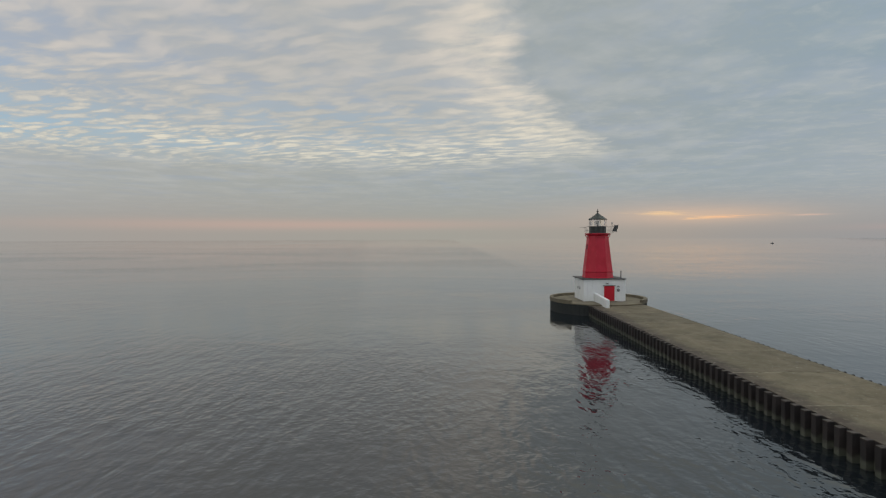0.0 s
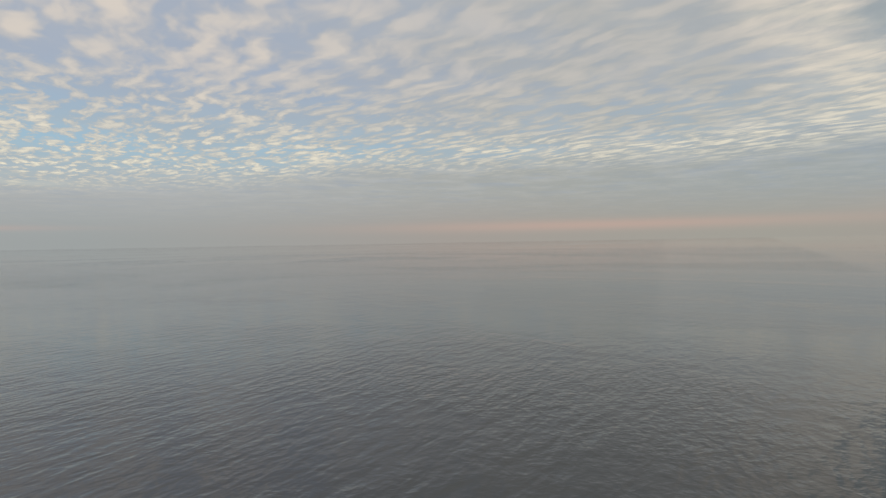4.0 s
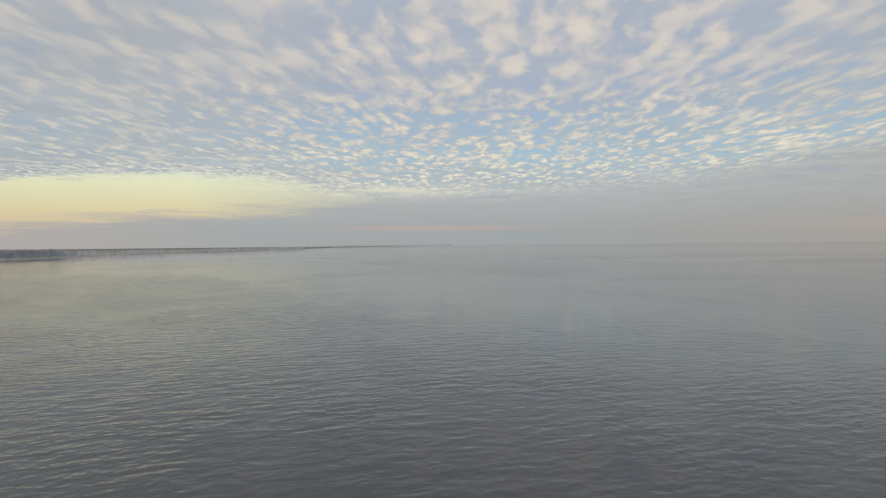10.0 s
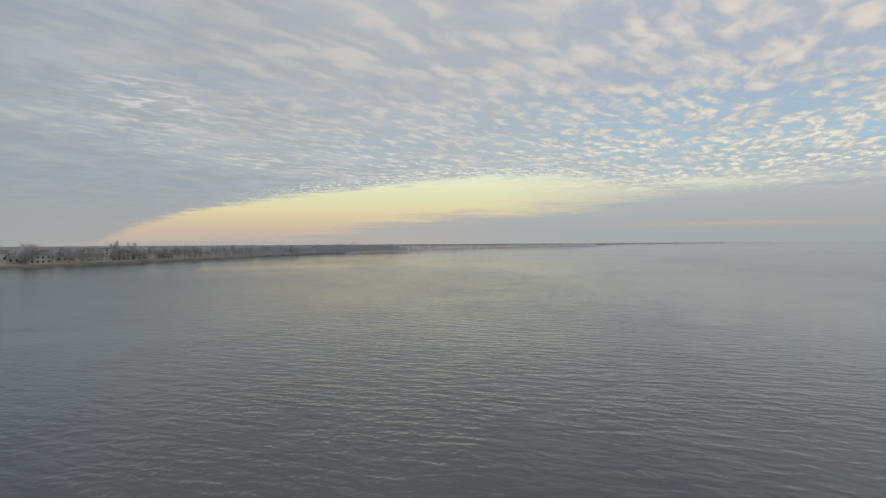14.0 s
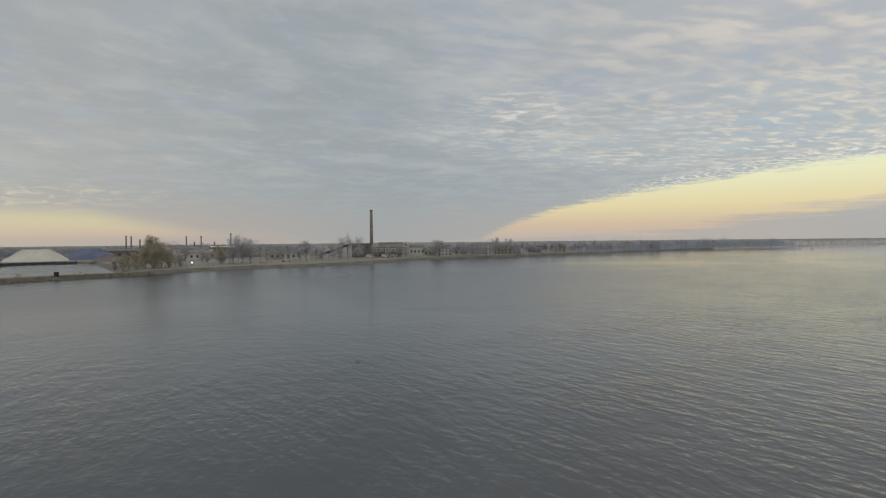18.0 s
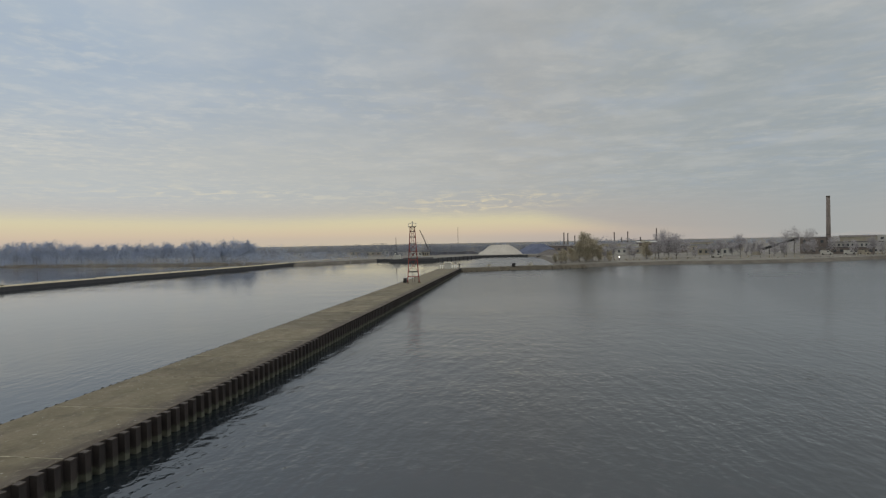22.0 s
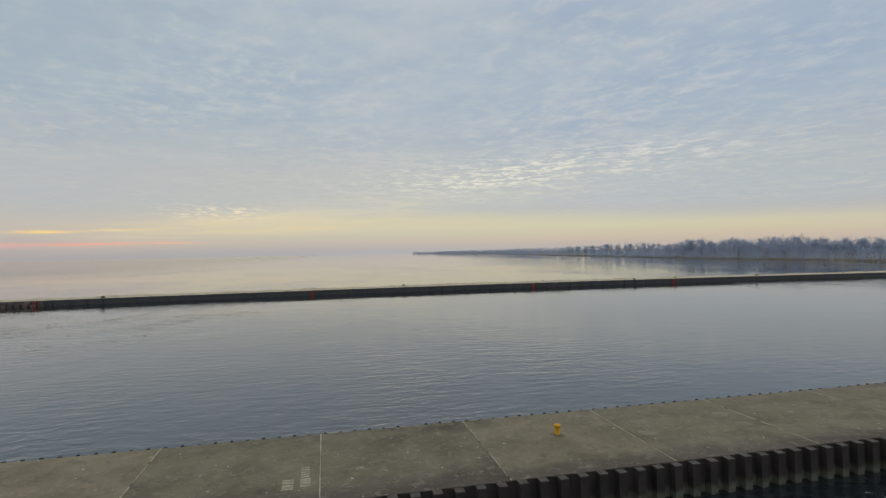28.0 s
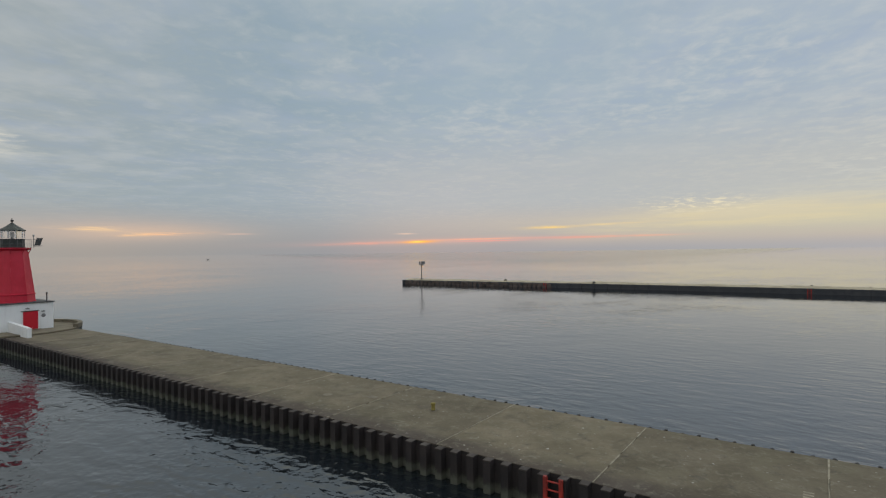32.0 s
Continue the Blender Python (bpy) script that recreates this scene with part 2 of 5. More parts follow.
bottom = n.math("MULTIPLY", n.ramp(a01, [
    (turn(76), 0.5), (turn(95), 0.37), (turn(110), 0.26), (turn(122), 0.06), (turn(130), 0.0), (turn(170), 0.0)]), 10)
wedge = n.math("MULTIPLY", n.span(n.math("SUBTRACT", top, n.math("ADD", el, n.math("MULTIPLY", ragged, 0.8))), -0.3, 0.5),
               n.span(n.math("SUBTRACT", el, n.math("ADD", bottom, frayed)), -0.9, 0.8))
wedge_colour = n.ramp(n.math("DIVIDE", el, 8.0), [(0.0, rgb(182, 171, 166)), (0.2, rgb(202, 182, 158)), (0.42, rgb(220, 208, 164)), (0.75, rgb(226, 228, 190)), (1.0, rgb(214, 226, 206))])
# bright beads where the cloud sheet thins out over the wedge
edge_gap = n.math("SUBTRACT", el, top)
beads = n.math("MULTIPLY", n.math("MULTIPLY", n.span(edge_gap, -0.7, 0.1), n.span(edge_gap, 1.5, 0.3)), n.span(n.noise(rows_of_cells, 20.0, 2, 0.5), 0.48, 0.66))
beads = n.math("MULTIPLY", beads, n.ramp(a01, [(turn(90), 0.0), (turn(98), 1.0), (turn(122), 1.0), (turn(132), 0.0)]))
colour = n.mix(n.math("MULTIPLY", wedge, n.ramp(a01, [(turn(78), 0.0), (turn(90), 0.45), (turn(102), 0.9), (turn(140), 0.9)])), colour, wedge_colour)
colour = n.mix(n.math("MULTIPLY", beads, 0.8), colour, rgb(226, 228, 212))

west = n.math("ADD", az, n.math("MULTIPLY", n.math("LESS_THAN", az, 0), 360))   # 0 to 360
strip_top = n.math("MULTIPLY", n.ramp(n.math("DIVIDE", west, 360), [
    (150 / 360, 0.0), (168 / 360, 0.12), (178 / 360, 0.33), (192 / 360, 0.34), (205 / 360, 0.30), (220 / 360, 0.33), (240 / 360, 0.38), (262 / 360, 0.46), (285 / 360, 0.36), (300 / 360, 0.0)]), 10)
strip = n.math("MULTIPLY", n.span(n.math("SUBTRACT", strip_top, n.math("ADD", el, n.math("MULTIPLY", ragged, 0.3))), -0.5, 1.5), n.span(el, -0.4, 1.4))
strip_colour = n.ramp(n.math("DIVIDE", el, 5.0), [(0.0, rgb(174, 163, 164)), (0.2, rgb(200, 182, 160)), (0.5, rgb(212, 205, 162)), (0.9, rgb(200, 200, 176))])
colour = n.mix(n.math("MULTIPLY", strip, n.ramp(n.math("DIVIDE", west, 360), [(160 / 360, 0.7), (200 / 360, 0.75), (250 / 360, 0.75), (285 / 360, 0.4)])), colour, strip_colour)


def glow(here, az0, el0, wide, high, tint, much, lean=0.0, rag=0.15):
    """A lit streak of cloud: centre, half widths in degrees, colour; lean in degrees of rise per degree."""
    side = n.math("WRAP", n.math("SUBTRACT", az, az0), 180.0, -180.0)
    rise = n.math("SUBTRACT", n.math("SUBTRACT", el, el0), n.math("MULTIPLY", side, lean))
    rise = n.math("ADD", rise, n.math("MULTIPLY", ragged, rag))
    fall = n.math("ADD", n.math("POWER", n.math("ABSOLUTE", n.math("DIVIDE", side, wide)), 2.0), n.math("POWER", n.math("ABSOLUTE", n.math("DIVIDE", rise, high)), 2.0))
    return n.mix(n.math("MULTIPLY", n.math("EXPONENT", n.math("MULTIPLY", fall, -1.0)), much), here, tint)


colour = glow(colour, -118, 6.5, 48, 4.0, rgb(192, 192, 184), 0.42, 0.0, 0.8)
colour = glow(colour, -86, 6.5, 28, 5.0, rgb(192, 188, 178), 0.5, 0.0, 0.8)
colour = glow(colour, -60, 7.5, 22, 4.0, rgb(178, 180, 182), 0.4, 0.0, 0.8)
colour = glow(colour, -157, 8.0, 26, 5.0, rgb(184, 182, 172), 0.35, 0.0, 0.8)
lip = n.math("MULTIPLY", sheet, n.math("MULTIPLY", n.span(inside, 13.0, 1.0), n.span(el, 7.6, 9.6)))
lip = n.math("MULTIPLY", lip, n.ramp(a01, [(turn(-30), 1.0), (turn(6), 1.0), (turn(14), 0.0)]))
lip = n.math("MULTIPLY", lip, n.span(n.noise(plane, 7.0, 4, 0.6, 0.3), 0.3, 0.6, 0.35, 1.0))
colour = n.mix(n.math("MULTIPLY", lip, 0.4), colour, rgb(228, 220, 202))
trail = n.math("MULTIPLY", n.span(bars, 0.38, 0.6), 0.75)
colour = glow(colour, 84, 5.75, 13, 0.62, rgb(222, 221, 200), trail, 0.012, 0.5)
colour = glow(colour, 100, 3.1, 8, 0.3, rgb(208, 190, 172), trail, 0.0, 0.4)
colour = glow(colour, 15, 1.5, 22, 0.55, rgb(190, 166, 156), 0.75, 0.0, 0.1)
colour = glow(colour, 78, 1.75, 10, 0.25, rgb(188, 168, 162), 0.7, 0.0, 0.05)
colour = glow(colour, -22, 2.5, 11, 1.3, rgb(192, 176, 166), 0.45)
wisps = n.span(n.noise(n.vector(n.math("MULTIPLY", az, 0.3), n.math("MULTIPLY_ADD", el, 5.0, n.math("MULTIPLY", az, -0.12)), 7.0), 1.0, 4, 0.6, 0.6), 0.4, 0.64, 0.1, 1.0)
colour = glow(colour, -25, 2.15, 7.0, 0.75, rgb(226, 190, 160), 0.45, 0.0, 0.2)
colour = glow(colour, -21.2, 2.42, 2.3, 0.2, rgb(244, 206, 158), n.math("MULTIPLY", wisps, 0.95), 0.03, 0.12)
colour = glow(colour, -24.6, 1.92, 1.5, 0.13, rgb(255, 206, 152), n.math("MULTIPLY", wisps, 1.0), -0.03, 0.08)
colour = glow(colour, -27.8, 2.0, 2.6, 0.13, rgb(252, 196, 150), n.math("MULTIPLY", wisps, 0.95), -0.02, 0.08)
colour = glow(colour, -33.6, 1.98, 1.3, 0.07, rgb(226, 190, 172), 0.5, 0.0, 0.05)
colour = glow(colour, -70, 2.9, 18, 1.4, rgb(200, 186, 168), 0.42)
colour = glow(colour, -102, 3.1, 20, 0.9, rgb(214, 202, 164), 0.4, -0.015, 0.4)
colour = glow(colour, -84, 3.6, 9, 0.8, rgb(222, 208, 172), 0.5, -0.01, 0.4)
slit = n.span(bars, 0.42, 0.62, 0.35, 1.0)
colour = glow(colour, -58, 1.15, 15, 0.32, rgb(214, 172, 164), 0.42, -0.014, 0.1)
colour = glow(colour, -46.5, 0.95, 4.2, 0.12, rgb(242, 160, 140), n.math("MULTIPLY", slit, 0.95), -0.02, 0.06)
colour = glow(colour, -57.5, 1.27, 4.8, 0.085, rgb(255, 172, 140), n.math("MULTIPLY", slit, 1.0), -0.012, 0.06)
colour = glow(colour, -59.5, 1.06, 3.0, 0.05, rgb(240, 150, 142), 0.8, -0.008, 0.05)
colour = glow(colour, -67.5, 1.32, 4.4, 0.11, rgb(248, 150, 132), n.math("MULTIPLY", slit, 0.95), -0.005, 0.07)
colour = glow(colour, -74.5, 1.36, 4.0, 0.09, rgb(232, 170, 148), n.math("MULTIPLY", slit, 0.8), -0.008, 0.06)
colour = glow(colour, -84, 3.0, 16, 1.0, rgb(222, 206, 164), n.math("MULTIPLY", slit, 0.6), -0.045, 0.4)
colour = glow(colour, -98, 5.2, 14, 0.9, rgb(216, 208, 180), n.math("MULTIPLY", slit, 0.5), -0.05, 0.6)
colour = glow(colour, -52.0, 1.05, 1.7, 0.15, rgb(255, 176, 76), 1.0, -0.02, 0.05)
colour = glow(colour, -51.8, 1.05, 0.7, 0.08, rgb(255, 222, 110), 1.0, -0.02, 0.03)
colour = glow(colour, -66.0, 2.38, 2.6, 0.15, rgb(255, 214, 122), n.math("MULTIPLY", slit, 1.0), -0.028, 0.08)
colour = glow(colour, -72.5, 2.62, 3.6, 0.1, rgb(236, 208, 152), n.math("MULTIPLY", slit, 0.8), -0.03, 0.08)
colour = glow(colour, -50.6, 1.92, 0.9, 0.06, rgb(222, 196, 178), 0.8, 0.0, 0.04)


def flecks(here, az0, el0, wide, high, scale, tint, much, lean=0.0):
    """A patch of small bright cloud grains about a centre, in degrees."""
    across = n.math("WRAP", n.math("SUBTRACT", az, az0), 180.0, -180.0)
    grains = n.span(n.noise(n.vector(n.math("MULTIPLY", across, 0.45), n.math("MULTIPLY", el, 2.6), az0), scale, 3, 0.6, 0.5), 0.46, 0.7)
    rise = n.math("SUBTRACT", n.math("SUBTRACT", el, el0), n.math("MULTIPLY", across, lean))
    fall = n.math("ADD", n.math("POWER", n.math("ABSOLUTE", n.math("DIVIDE", across, wide)), 2.0), n.math("POWER", n.math("ABSOLUTE", n.math("DIVIDE", rise, high)), 2.0))
    return n.mix(n.math("MULTIPLY", n.math("MULTIPLY", grains, n.math("EXPONENT", n.math("MULTIPLY", fall, -1.0))), much), here, tint)


colour = flecks(colour, -112, 8.2, 16, 1.9, 1.3, rgb(226, 222, 204), 0.95, -0.06)
colour = flecks(colour, -108, 7.6, 7, 0.9, 1.6, rgb(246, 240, 214), 0.9, -0.08)
colour = flecks(colour, -126, 9.6, 8, 1.2, 1.0, rgb(220, 216, 206), 0.7)
colour = flecks(colour, -80, 4.3, 4.5, 0.7, 2.0, rgb(240, 226, 190), 0.9)
colour = flecks(colour, 136, 13.0, 5, 2.6, 0.8, rgb(224, 218, 212), 0.7)
colour = flecks(colour, -176, 4.2, 9, 1.0, 1.0, rgb(214, 203, 172), 0.75, -0.03)
colour = flecks(colour, -150, 5.2, 18, 0.8, 0.9, rgb(204, 200, 184), 0.6)

# clear air shows through the thin deck
air = n.add("ShaderNodeTexSky")
air.sky_type, air.sun_disc = "NISHITA", False
air.sun_elevation, air.sun_rotation = radians(2.0), radians(141.0)
total = n.mix(0.003, colour, air.outputs[0], "ADD")
back = n.add("ShaderNodeBackground")
n.put(back.inputs[0], total)
back.inputs[1].default_value = 1.0
out = n.add("ShaderNodeOutputWorld")
n.put(out.inputs[0], back.outputs[0])

# the sun, low behind thick cloud
sun = new("sun", bpy.data.lights.new("sun", "SUN"))
sun.data.energy, sun.data.angle, sun.data.color = 0.05, radians(120), (1.0, 0.84, 0.68)
sun.matrix_world = look((200 * math.cos(radians(-51)), 200 * math.sin(radians(-51)), 30), (0, 0, 0))


# ---- materials ----
def surface(name, a, b, scale=2.0, rough=0.8, bump=0.2, fine=30.0, metal=0.0, vary=0.0, mottle=0.35, stretch=(1, 1, 1), extra=None, through=0.0):
    """A procedural surface: two colours mixed by coarse stains and fine grain, with relief. extra(n, coord, colour) may add to the colour."""
    m = bpy.data.materials.new(name)
    m.use_nodes = True
    n = Nodes(m.node_tree)
    tex = n.add("ShaderNodeTexCoord").outputs["Object"]
    mapping = n.add("ShaderNodeMapping")
    n.put(mapping.inputs[0], tex)
    mapping.inputs["Scale"].default_value = stretch
    c = mapping.outputs[0]
    info = n.add("ShaderNodeObjectInfo").outputs["Random"]
    shift = n.add("ShaderNodeVectorMath")
    shift.operation = "ADD"
    n.put(shift.inputs[0], c)
    n.put(shift.inputs[1], n.vector(n.math("MULTIPLY", info, 37.0), n.math("MULTIPLY", info, 61.0), n.math("MULTIPLY", info, 11.0)))
    c = shift.outputs[0]
    coarse = n.noise(c, scale, 5, 0.6, 0.3)
    grain = n.noise(c, fine, 4, 0.65)
    colour = n.mix(n.span(coarse, 0.3, 0.7), a, b)
    colour = n.mix(n.span(grain, 0.3, 0.75, 0.0, mottle), colour, tuple(v * 0.55 for v in a))
    if vary:
        tone = n.math("MULTIPLY_ADD", info, vary, 1 - vary / 2)
        colour = n.mix(1.0, colour, n.vector(tone, tone, tone), "MULTIPLY")
    if extra:
        colour = extra(n, c, colour)
    p = n.add("ShaderNodeBsdfPrincipled")
    n.put(p.inputs["Base Color"], colour)
    n.put(p.inputs["Roughness"], n.span(coarse, 0.2, 0.8, max(rough - 0.12, 0.02), min(rough + 0.1, 1.0)))
    p.inputs["Metallic"].default_value = metal
    if bump:
        relief = n.add("ShaderNodeBump")
        relief.inputs["Strength"].default_value = bump
        relief.inputs["Distance"].default_value = 0.02
        n.put(relief.inputs["Height"], n.math("ADD", n.math("MULTIPLY", coarse, 0.6), grain))
        n.put(p.inputs["Normal"], relief.outputs[0])
    result = p.outputs[0]
    if through:
        # added translucency brightens the sprays, standing in for haze on far wood
        t = n.add("ShaderNodeBsdfTranslucent")
        n.put(t.inputs[0], n.mix(1.0, colour, (through, through, through), "MULTIPLY"))
        both = n.add("ShaderNodeAddShader")
        n.put(both.inputs[0], result)
        n.put(both.inputs[1], t.outputs[0])
        result = both.outputs[0]
    out = n.add("ShaderNodeOutputMaterial")
    n.put(out.inputs[0], result)
    return m


def deck_extra(n, c, colour):
    """Pale scour marks, damp patches and droppings on the concrete."""
    stain = n.noise(c, 0.32, 4, 0.6, 1.0)
    colour = n.mix(n.span(stain, 0.5, 0.7, 0.0, 0.55), colour, rgb(114, 108, 86))
    colour = n.mix(n.span(n.noise(c, 0.55, 5, 0.7, 0.5), 0.52, 0.7, 0.0, 0.5), colour, rgb(62, 57, 48))
    sep = n.add("ShaderNodeSeparateXYZ")
    n.put(sep.inputs[0], n.add("ShaderNodeTexCoord").outputs["Object"])
    # tar and damp soaked in along the sheet piling
    rim = n.span(n.math("ADD", sep.outputs[1], n.math("MULTIPLY", n.noise(c, 0.9, 4, 0.65), 1.8)), 1.5, 3.0, 0.0, 0.7)
    colour = n.mix(rim, colour, rgb(64, 54, 50))
    # worn aggregate, scuffs along the deck and splashes of droppings
    colour = n.mix(n.span(n.noise(c, 2.6, 5, 0.7, 0.6), 0.5, 0.72, 0.0, 0.45), colour, rgb(146, 142, 124))
    colour = n.mix(n.span(n.noise(c, 1.3, 6, 0.72, 0.3), 0.54, 0.7, 0.0, 0.5), colour, rgb(66, 62, 54))
    spots = n.span(n.noise(c, 4.6, 2, 0.5), 0.71, 0.75, 0.0, 0.75)
    return n.mix(spots, colour, rgb(186, 184, 174))


def pile_extra(n, c, colour):
    """Pale mineral bloom and algae in a ragged band just over the water."""
    sep = n.add("ShaderNodeSeparateXYZ")
    n.put(sep.inputs[0], n.add("ShaderNodeTexCoord").outputs["Object"])
    z = n.math("ADD", sep.outputs[2], n.math("MULTIPLY", n.noise(c, 3.0, 4, 0.6), 0.5))
    band = n.math("MULTIPLY", n.span(z, 0.36, 0.5), n.span(z, 0.6, 0.9, 1.0, 0.0))
    return n.mix(n.math("MULTIPLY", band, 0.28), colour, rgb(142, 150, 126))


def weathered(dark, much):
    def extra(n, c, colour):
        run = n.add("ShaderNodeMapping")
        n.put(run.inputs[0], c)
        run.inputs["Scale"].default_value = (3.0, 3.0, 0.35)
        return n.mix(n.span(n.noise(run.outputs[0], 1.6, 4, 0.65), 0.5, 0.75, 0.0, much), colour, dark)
    return extra


CONCRETE = surface("deck_concrete", rgb(123, 113, 91), rgb(100, 92, 73), 0.5, 0.85, 0.35, 9, vary=0.42, mottle=0.45, extra=deck_extra)
SEALANT = surface("joint_sealant", rgb(176, 168, 146), rgb(132, 126, 108), 2.5, 0.85, 0.1)
PATCH = surface("patch_mortar", rgb(134, 126, 108), rgb(112, 105, 90), 2.0, 0.9, 0.3)
RUBBLE = surface("rubble_fill", rgb(112, 105, 92), rgb(90, 84, 74), 0.5, 0.95, 0.5, 5)
STEEL = surface("pile_steel", rgb(39, 35, 35), rgb(60, 53, 51), 1.5, 0.75, 0.4, 20, vary=0.25, extra=pile_extra)
STEELCAP = surface("pile_cap", rgb(84, 76, 70), rgb(62, 56, 52), 3, 0.8, 0.3)
DARKSTEEL = surface("dark_steel", rgb(38, 38, 40), rgb(52, 50, 50), 3, 0.6, 0.2)
CAISSON = surface("caisson_wall", rgb(46, 50, 50), rgb(62, 64, 61), 0.8, 0.9, 0.5, 9, extra=weathered(rgb(34, 34, 34), 0.7))
PLATFORM = surface("platform_concrete", rgb(132, 123, 102), rgb(110, 103, 88), 0.6, 0.9, 0.3, 14)
WHITE = surface("white_paint", rgb(244, 246, 245), rgb(237, 239, 239), 0.7, 0.6, 0.12, 18, mottle=0.06, extra=weathered(rgb(196, 194, 188), 0.25))
RED = surface("red_paint", rgb(213, 36, 64), rgb(198, 26, 52), 0.8, 0.45, 0.1, 18, mottle=0.15, extra=weathered(rgb(160, 16, 36), 0.25))
DOORRED = surface("door_red", rgb(206, 20, 46), rgb(194, 18, 40), 1.5, 0.45, 0.08, 18, mottle=0.1)
ROOFGREY = surface("roof_grey", rgb(86, 88, 88), rgb(70, 72, 74), 1.2, 0.75, 0.2)
LANTERN = surface("lantern_green_grey", rgb(52, 60, 58), rgb(64, 70, 68), 1.5, 0.5, 0.1)
GREYMETAL = surface("grey_metal", rgb(150, 150, 150), rgb(124, 126, 128), 3, 0.45, 0.1, metal=0.6)
FADEDYELLOW = surface("faded_yellow_paint", rgb(150, 136, 66), rgb(126, 114, 60), 3, 0.7, 0.2)
YELLOW = surface("yellow_paint", rgb(222, 168, 20), rgb(200, 146, 18), 3, 0.5, 0.1)
LADDER = surface("ladder_red", rgb(198, 66, 52), rgb(158, 48, 40), 3, 0.6, 0.15, extra=weathered(rgb(54, 38, 36), 0.7))
TOWERRED = surface("faded_tower_red", rgb(150, 58, 50), rgb(118, 50, 46), 1.5, 0.65, 0.2)
STONE = surface("breakwater_stone", rgb(108, 102, 90), rgb(88, 84, 75), 0.8, 0.9, 0.5, 8, vary=0.25)
SPIER = surface("south_wall", rgb(68, 70, 75), rgb(86, 86, 88), 0.9, 0.85, 0.4, 8, extra=weathered(rgb(60, 60, 62), 0.5))
CRIB = surface("crib_stone", rgb(112, 99, 92), rgb(88, 80, 76), 0.8, 0.9, 0.5, 8, vary=0.4)
GRAVEL = surface("pier_fill", rgb(196, 185, 158), rgb(164, 153, 130), 0.7, 0.95, 0.5, 6)
SAND = surface("beach_sand", rgb(176, 170, 160), rgb(156, 150, 141), 0.05, 0.95, 0.3, 2.0)
EARTH = surface("dead_grass", rgb(134, 129, 120), rgb(113, 109, 102), 0.06, 0.95, 0.4, 2.0)
SCRUB = surface("dry_brush", rgb(104, 94, 84), rgb(82, 74, 66), 0.3, 0.95, 0.0, vary=0.2, mottle=0.2, through=0.4)
BANK = surface("shore_bank", rgb(112, 106, 96), rgb(84, 79, 72), 0.3, 0.95, 0.5, 3.0)
BARK = surface("bark", rgb(120, 114, 110), rgb(100, 96, 94), 2, 0.9, 0.4)
# blue-grey haze of distance put into the twig colour of the far woods
HAZETWIG = surface("twigs", rgb(138, 147, 163), rgb(122, 131, 148), 0.2, 0.95, 0.0, vary=0.12, mottle=0.08, through=0.75)
# deeper tone with the same painted-in haze, for belts behind the harbour
HAZEDUSKTWIG = surface("haze_dusk_twigs", rgb(112, 116, 126), rgb(94, 98, 108), 0.2, 0.95, 0.0, vary=0.12, mottle=0.1, through=0.5)
# base colour paled to imitate thick haze over the farthest shore
HAZEPALETWIG = surface("haze_paled_twigs", rgb(176, 172, 175), rgb(160, 157, 161), 0.2, 0.95, 0.0, vary=0.2, mottle=0.05, through=0.85)
# grey-brown twigs, lightened and cooled in colour to suggest haze
HAZETWIGGREY = surface("haze_grey_brown_twigs", rgb(150, 147, 150), rgb(130, 127, 130), 0.2, 0.95, 0.0, vary=0.2, mottle=0.15, through=0.7)
TWIGBROWN = surface("brown_twigs", rgb(146, 139, 123), rgb(124, 118, 104), 0.2, 0.95, 0.0, vary=0.15, mottle=0.15, through=0.95)
PALEPILE = surface("pale_stockpile", rgb(200, 194, 184), rgb(184, 178, 170), 0.08, 0.95, 0.3, 1.5)
BLUEPILE = surface("blue_tarpaulin", rgb(96, 104, 128), rgb(84, 92, 114), 0.08, 0.8, 0.3, 1.5)
COAL = surface("dark_stockpile", rgb(62, 62, 70), rgb(48, 48, 54), 0.1, 0.95, 0.4, 1.5)
BRICK = surface("brown_brick", rgb(134, 124, 119), rgb(116, 107, 103), 0.15, 0.9, 0.3, 3.0)
TAN = surface("tan_cladding", rgb(184, 176, 160), rgb(166, 158, 145), 0.12, 0.8, 0.2, 2.0)
PALE = surface("pale_cladding", rgb(208, 206, 201), rgb(190, 188, 184), 0.12, 0.75, 0.2, 2.0)
SLATE = surface("dark_roofing", rgb(116, 113, 114), rgb(100, 97, 98), 0.2, 0.85, 0.2, 2.0)
WINDOWDARK = surface("dark_glass", rgb(74, 78, 84), rgb(86, 90, 96), 0.5, 0.15, 0.0)


def plain_glass():
    m = bpy.data.materials.new("lantern_glass")
    m.use_nodes = True
    n = Nodes(m.node_tree)
    clear = n.add("ShaderNodeBsdfTransparent")
    gloss = n.add("ShaderNodeBsdfGlossy")
    gloss.inputs["Roughness"].default_value = 0.03
    mix = n.add("ShaderNodeMixShader")
    mix.inputs[0].default_value = 0.3
    n.put(mix.inputs[1], clear.outputs[0])
    n.put(mix.inputs[2], gloss.outputs[0])
    out = n.add("ShaderNodeOutputMaterial")
    n.put(out.inputs[0], mix.outputs[0])
    return m


GLASS = plain_glass()


def lamp_material(name, colour, power):
    m = bpy.data.materials.new(name)
    m.use_nodes = True
    n = Nodes(m.node_tree)
    e = n.add("ShaderNodeEmission")
    n.put(e.inputs[0], colour)
    e.inputs[1].default_value = power
    out = n.add("ShaderNodeOutputMaterial")
    n.put(out.inputs[0], e.outputs[0])
    return m


LIT = lamp_material("yard_lamp_light", (1.0, 0.95, 0.85), 3.0)


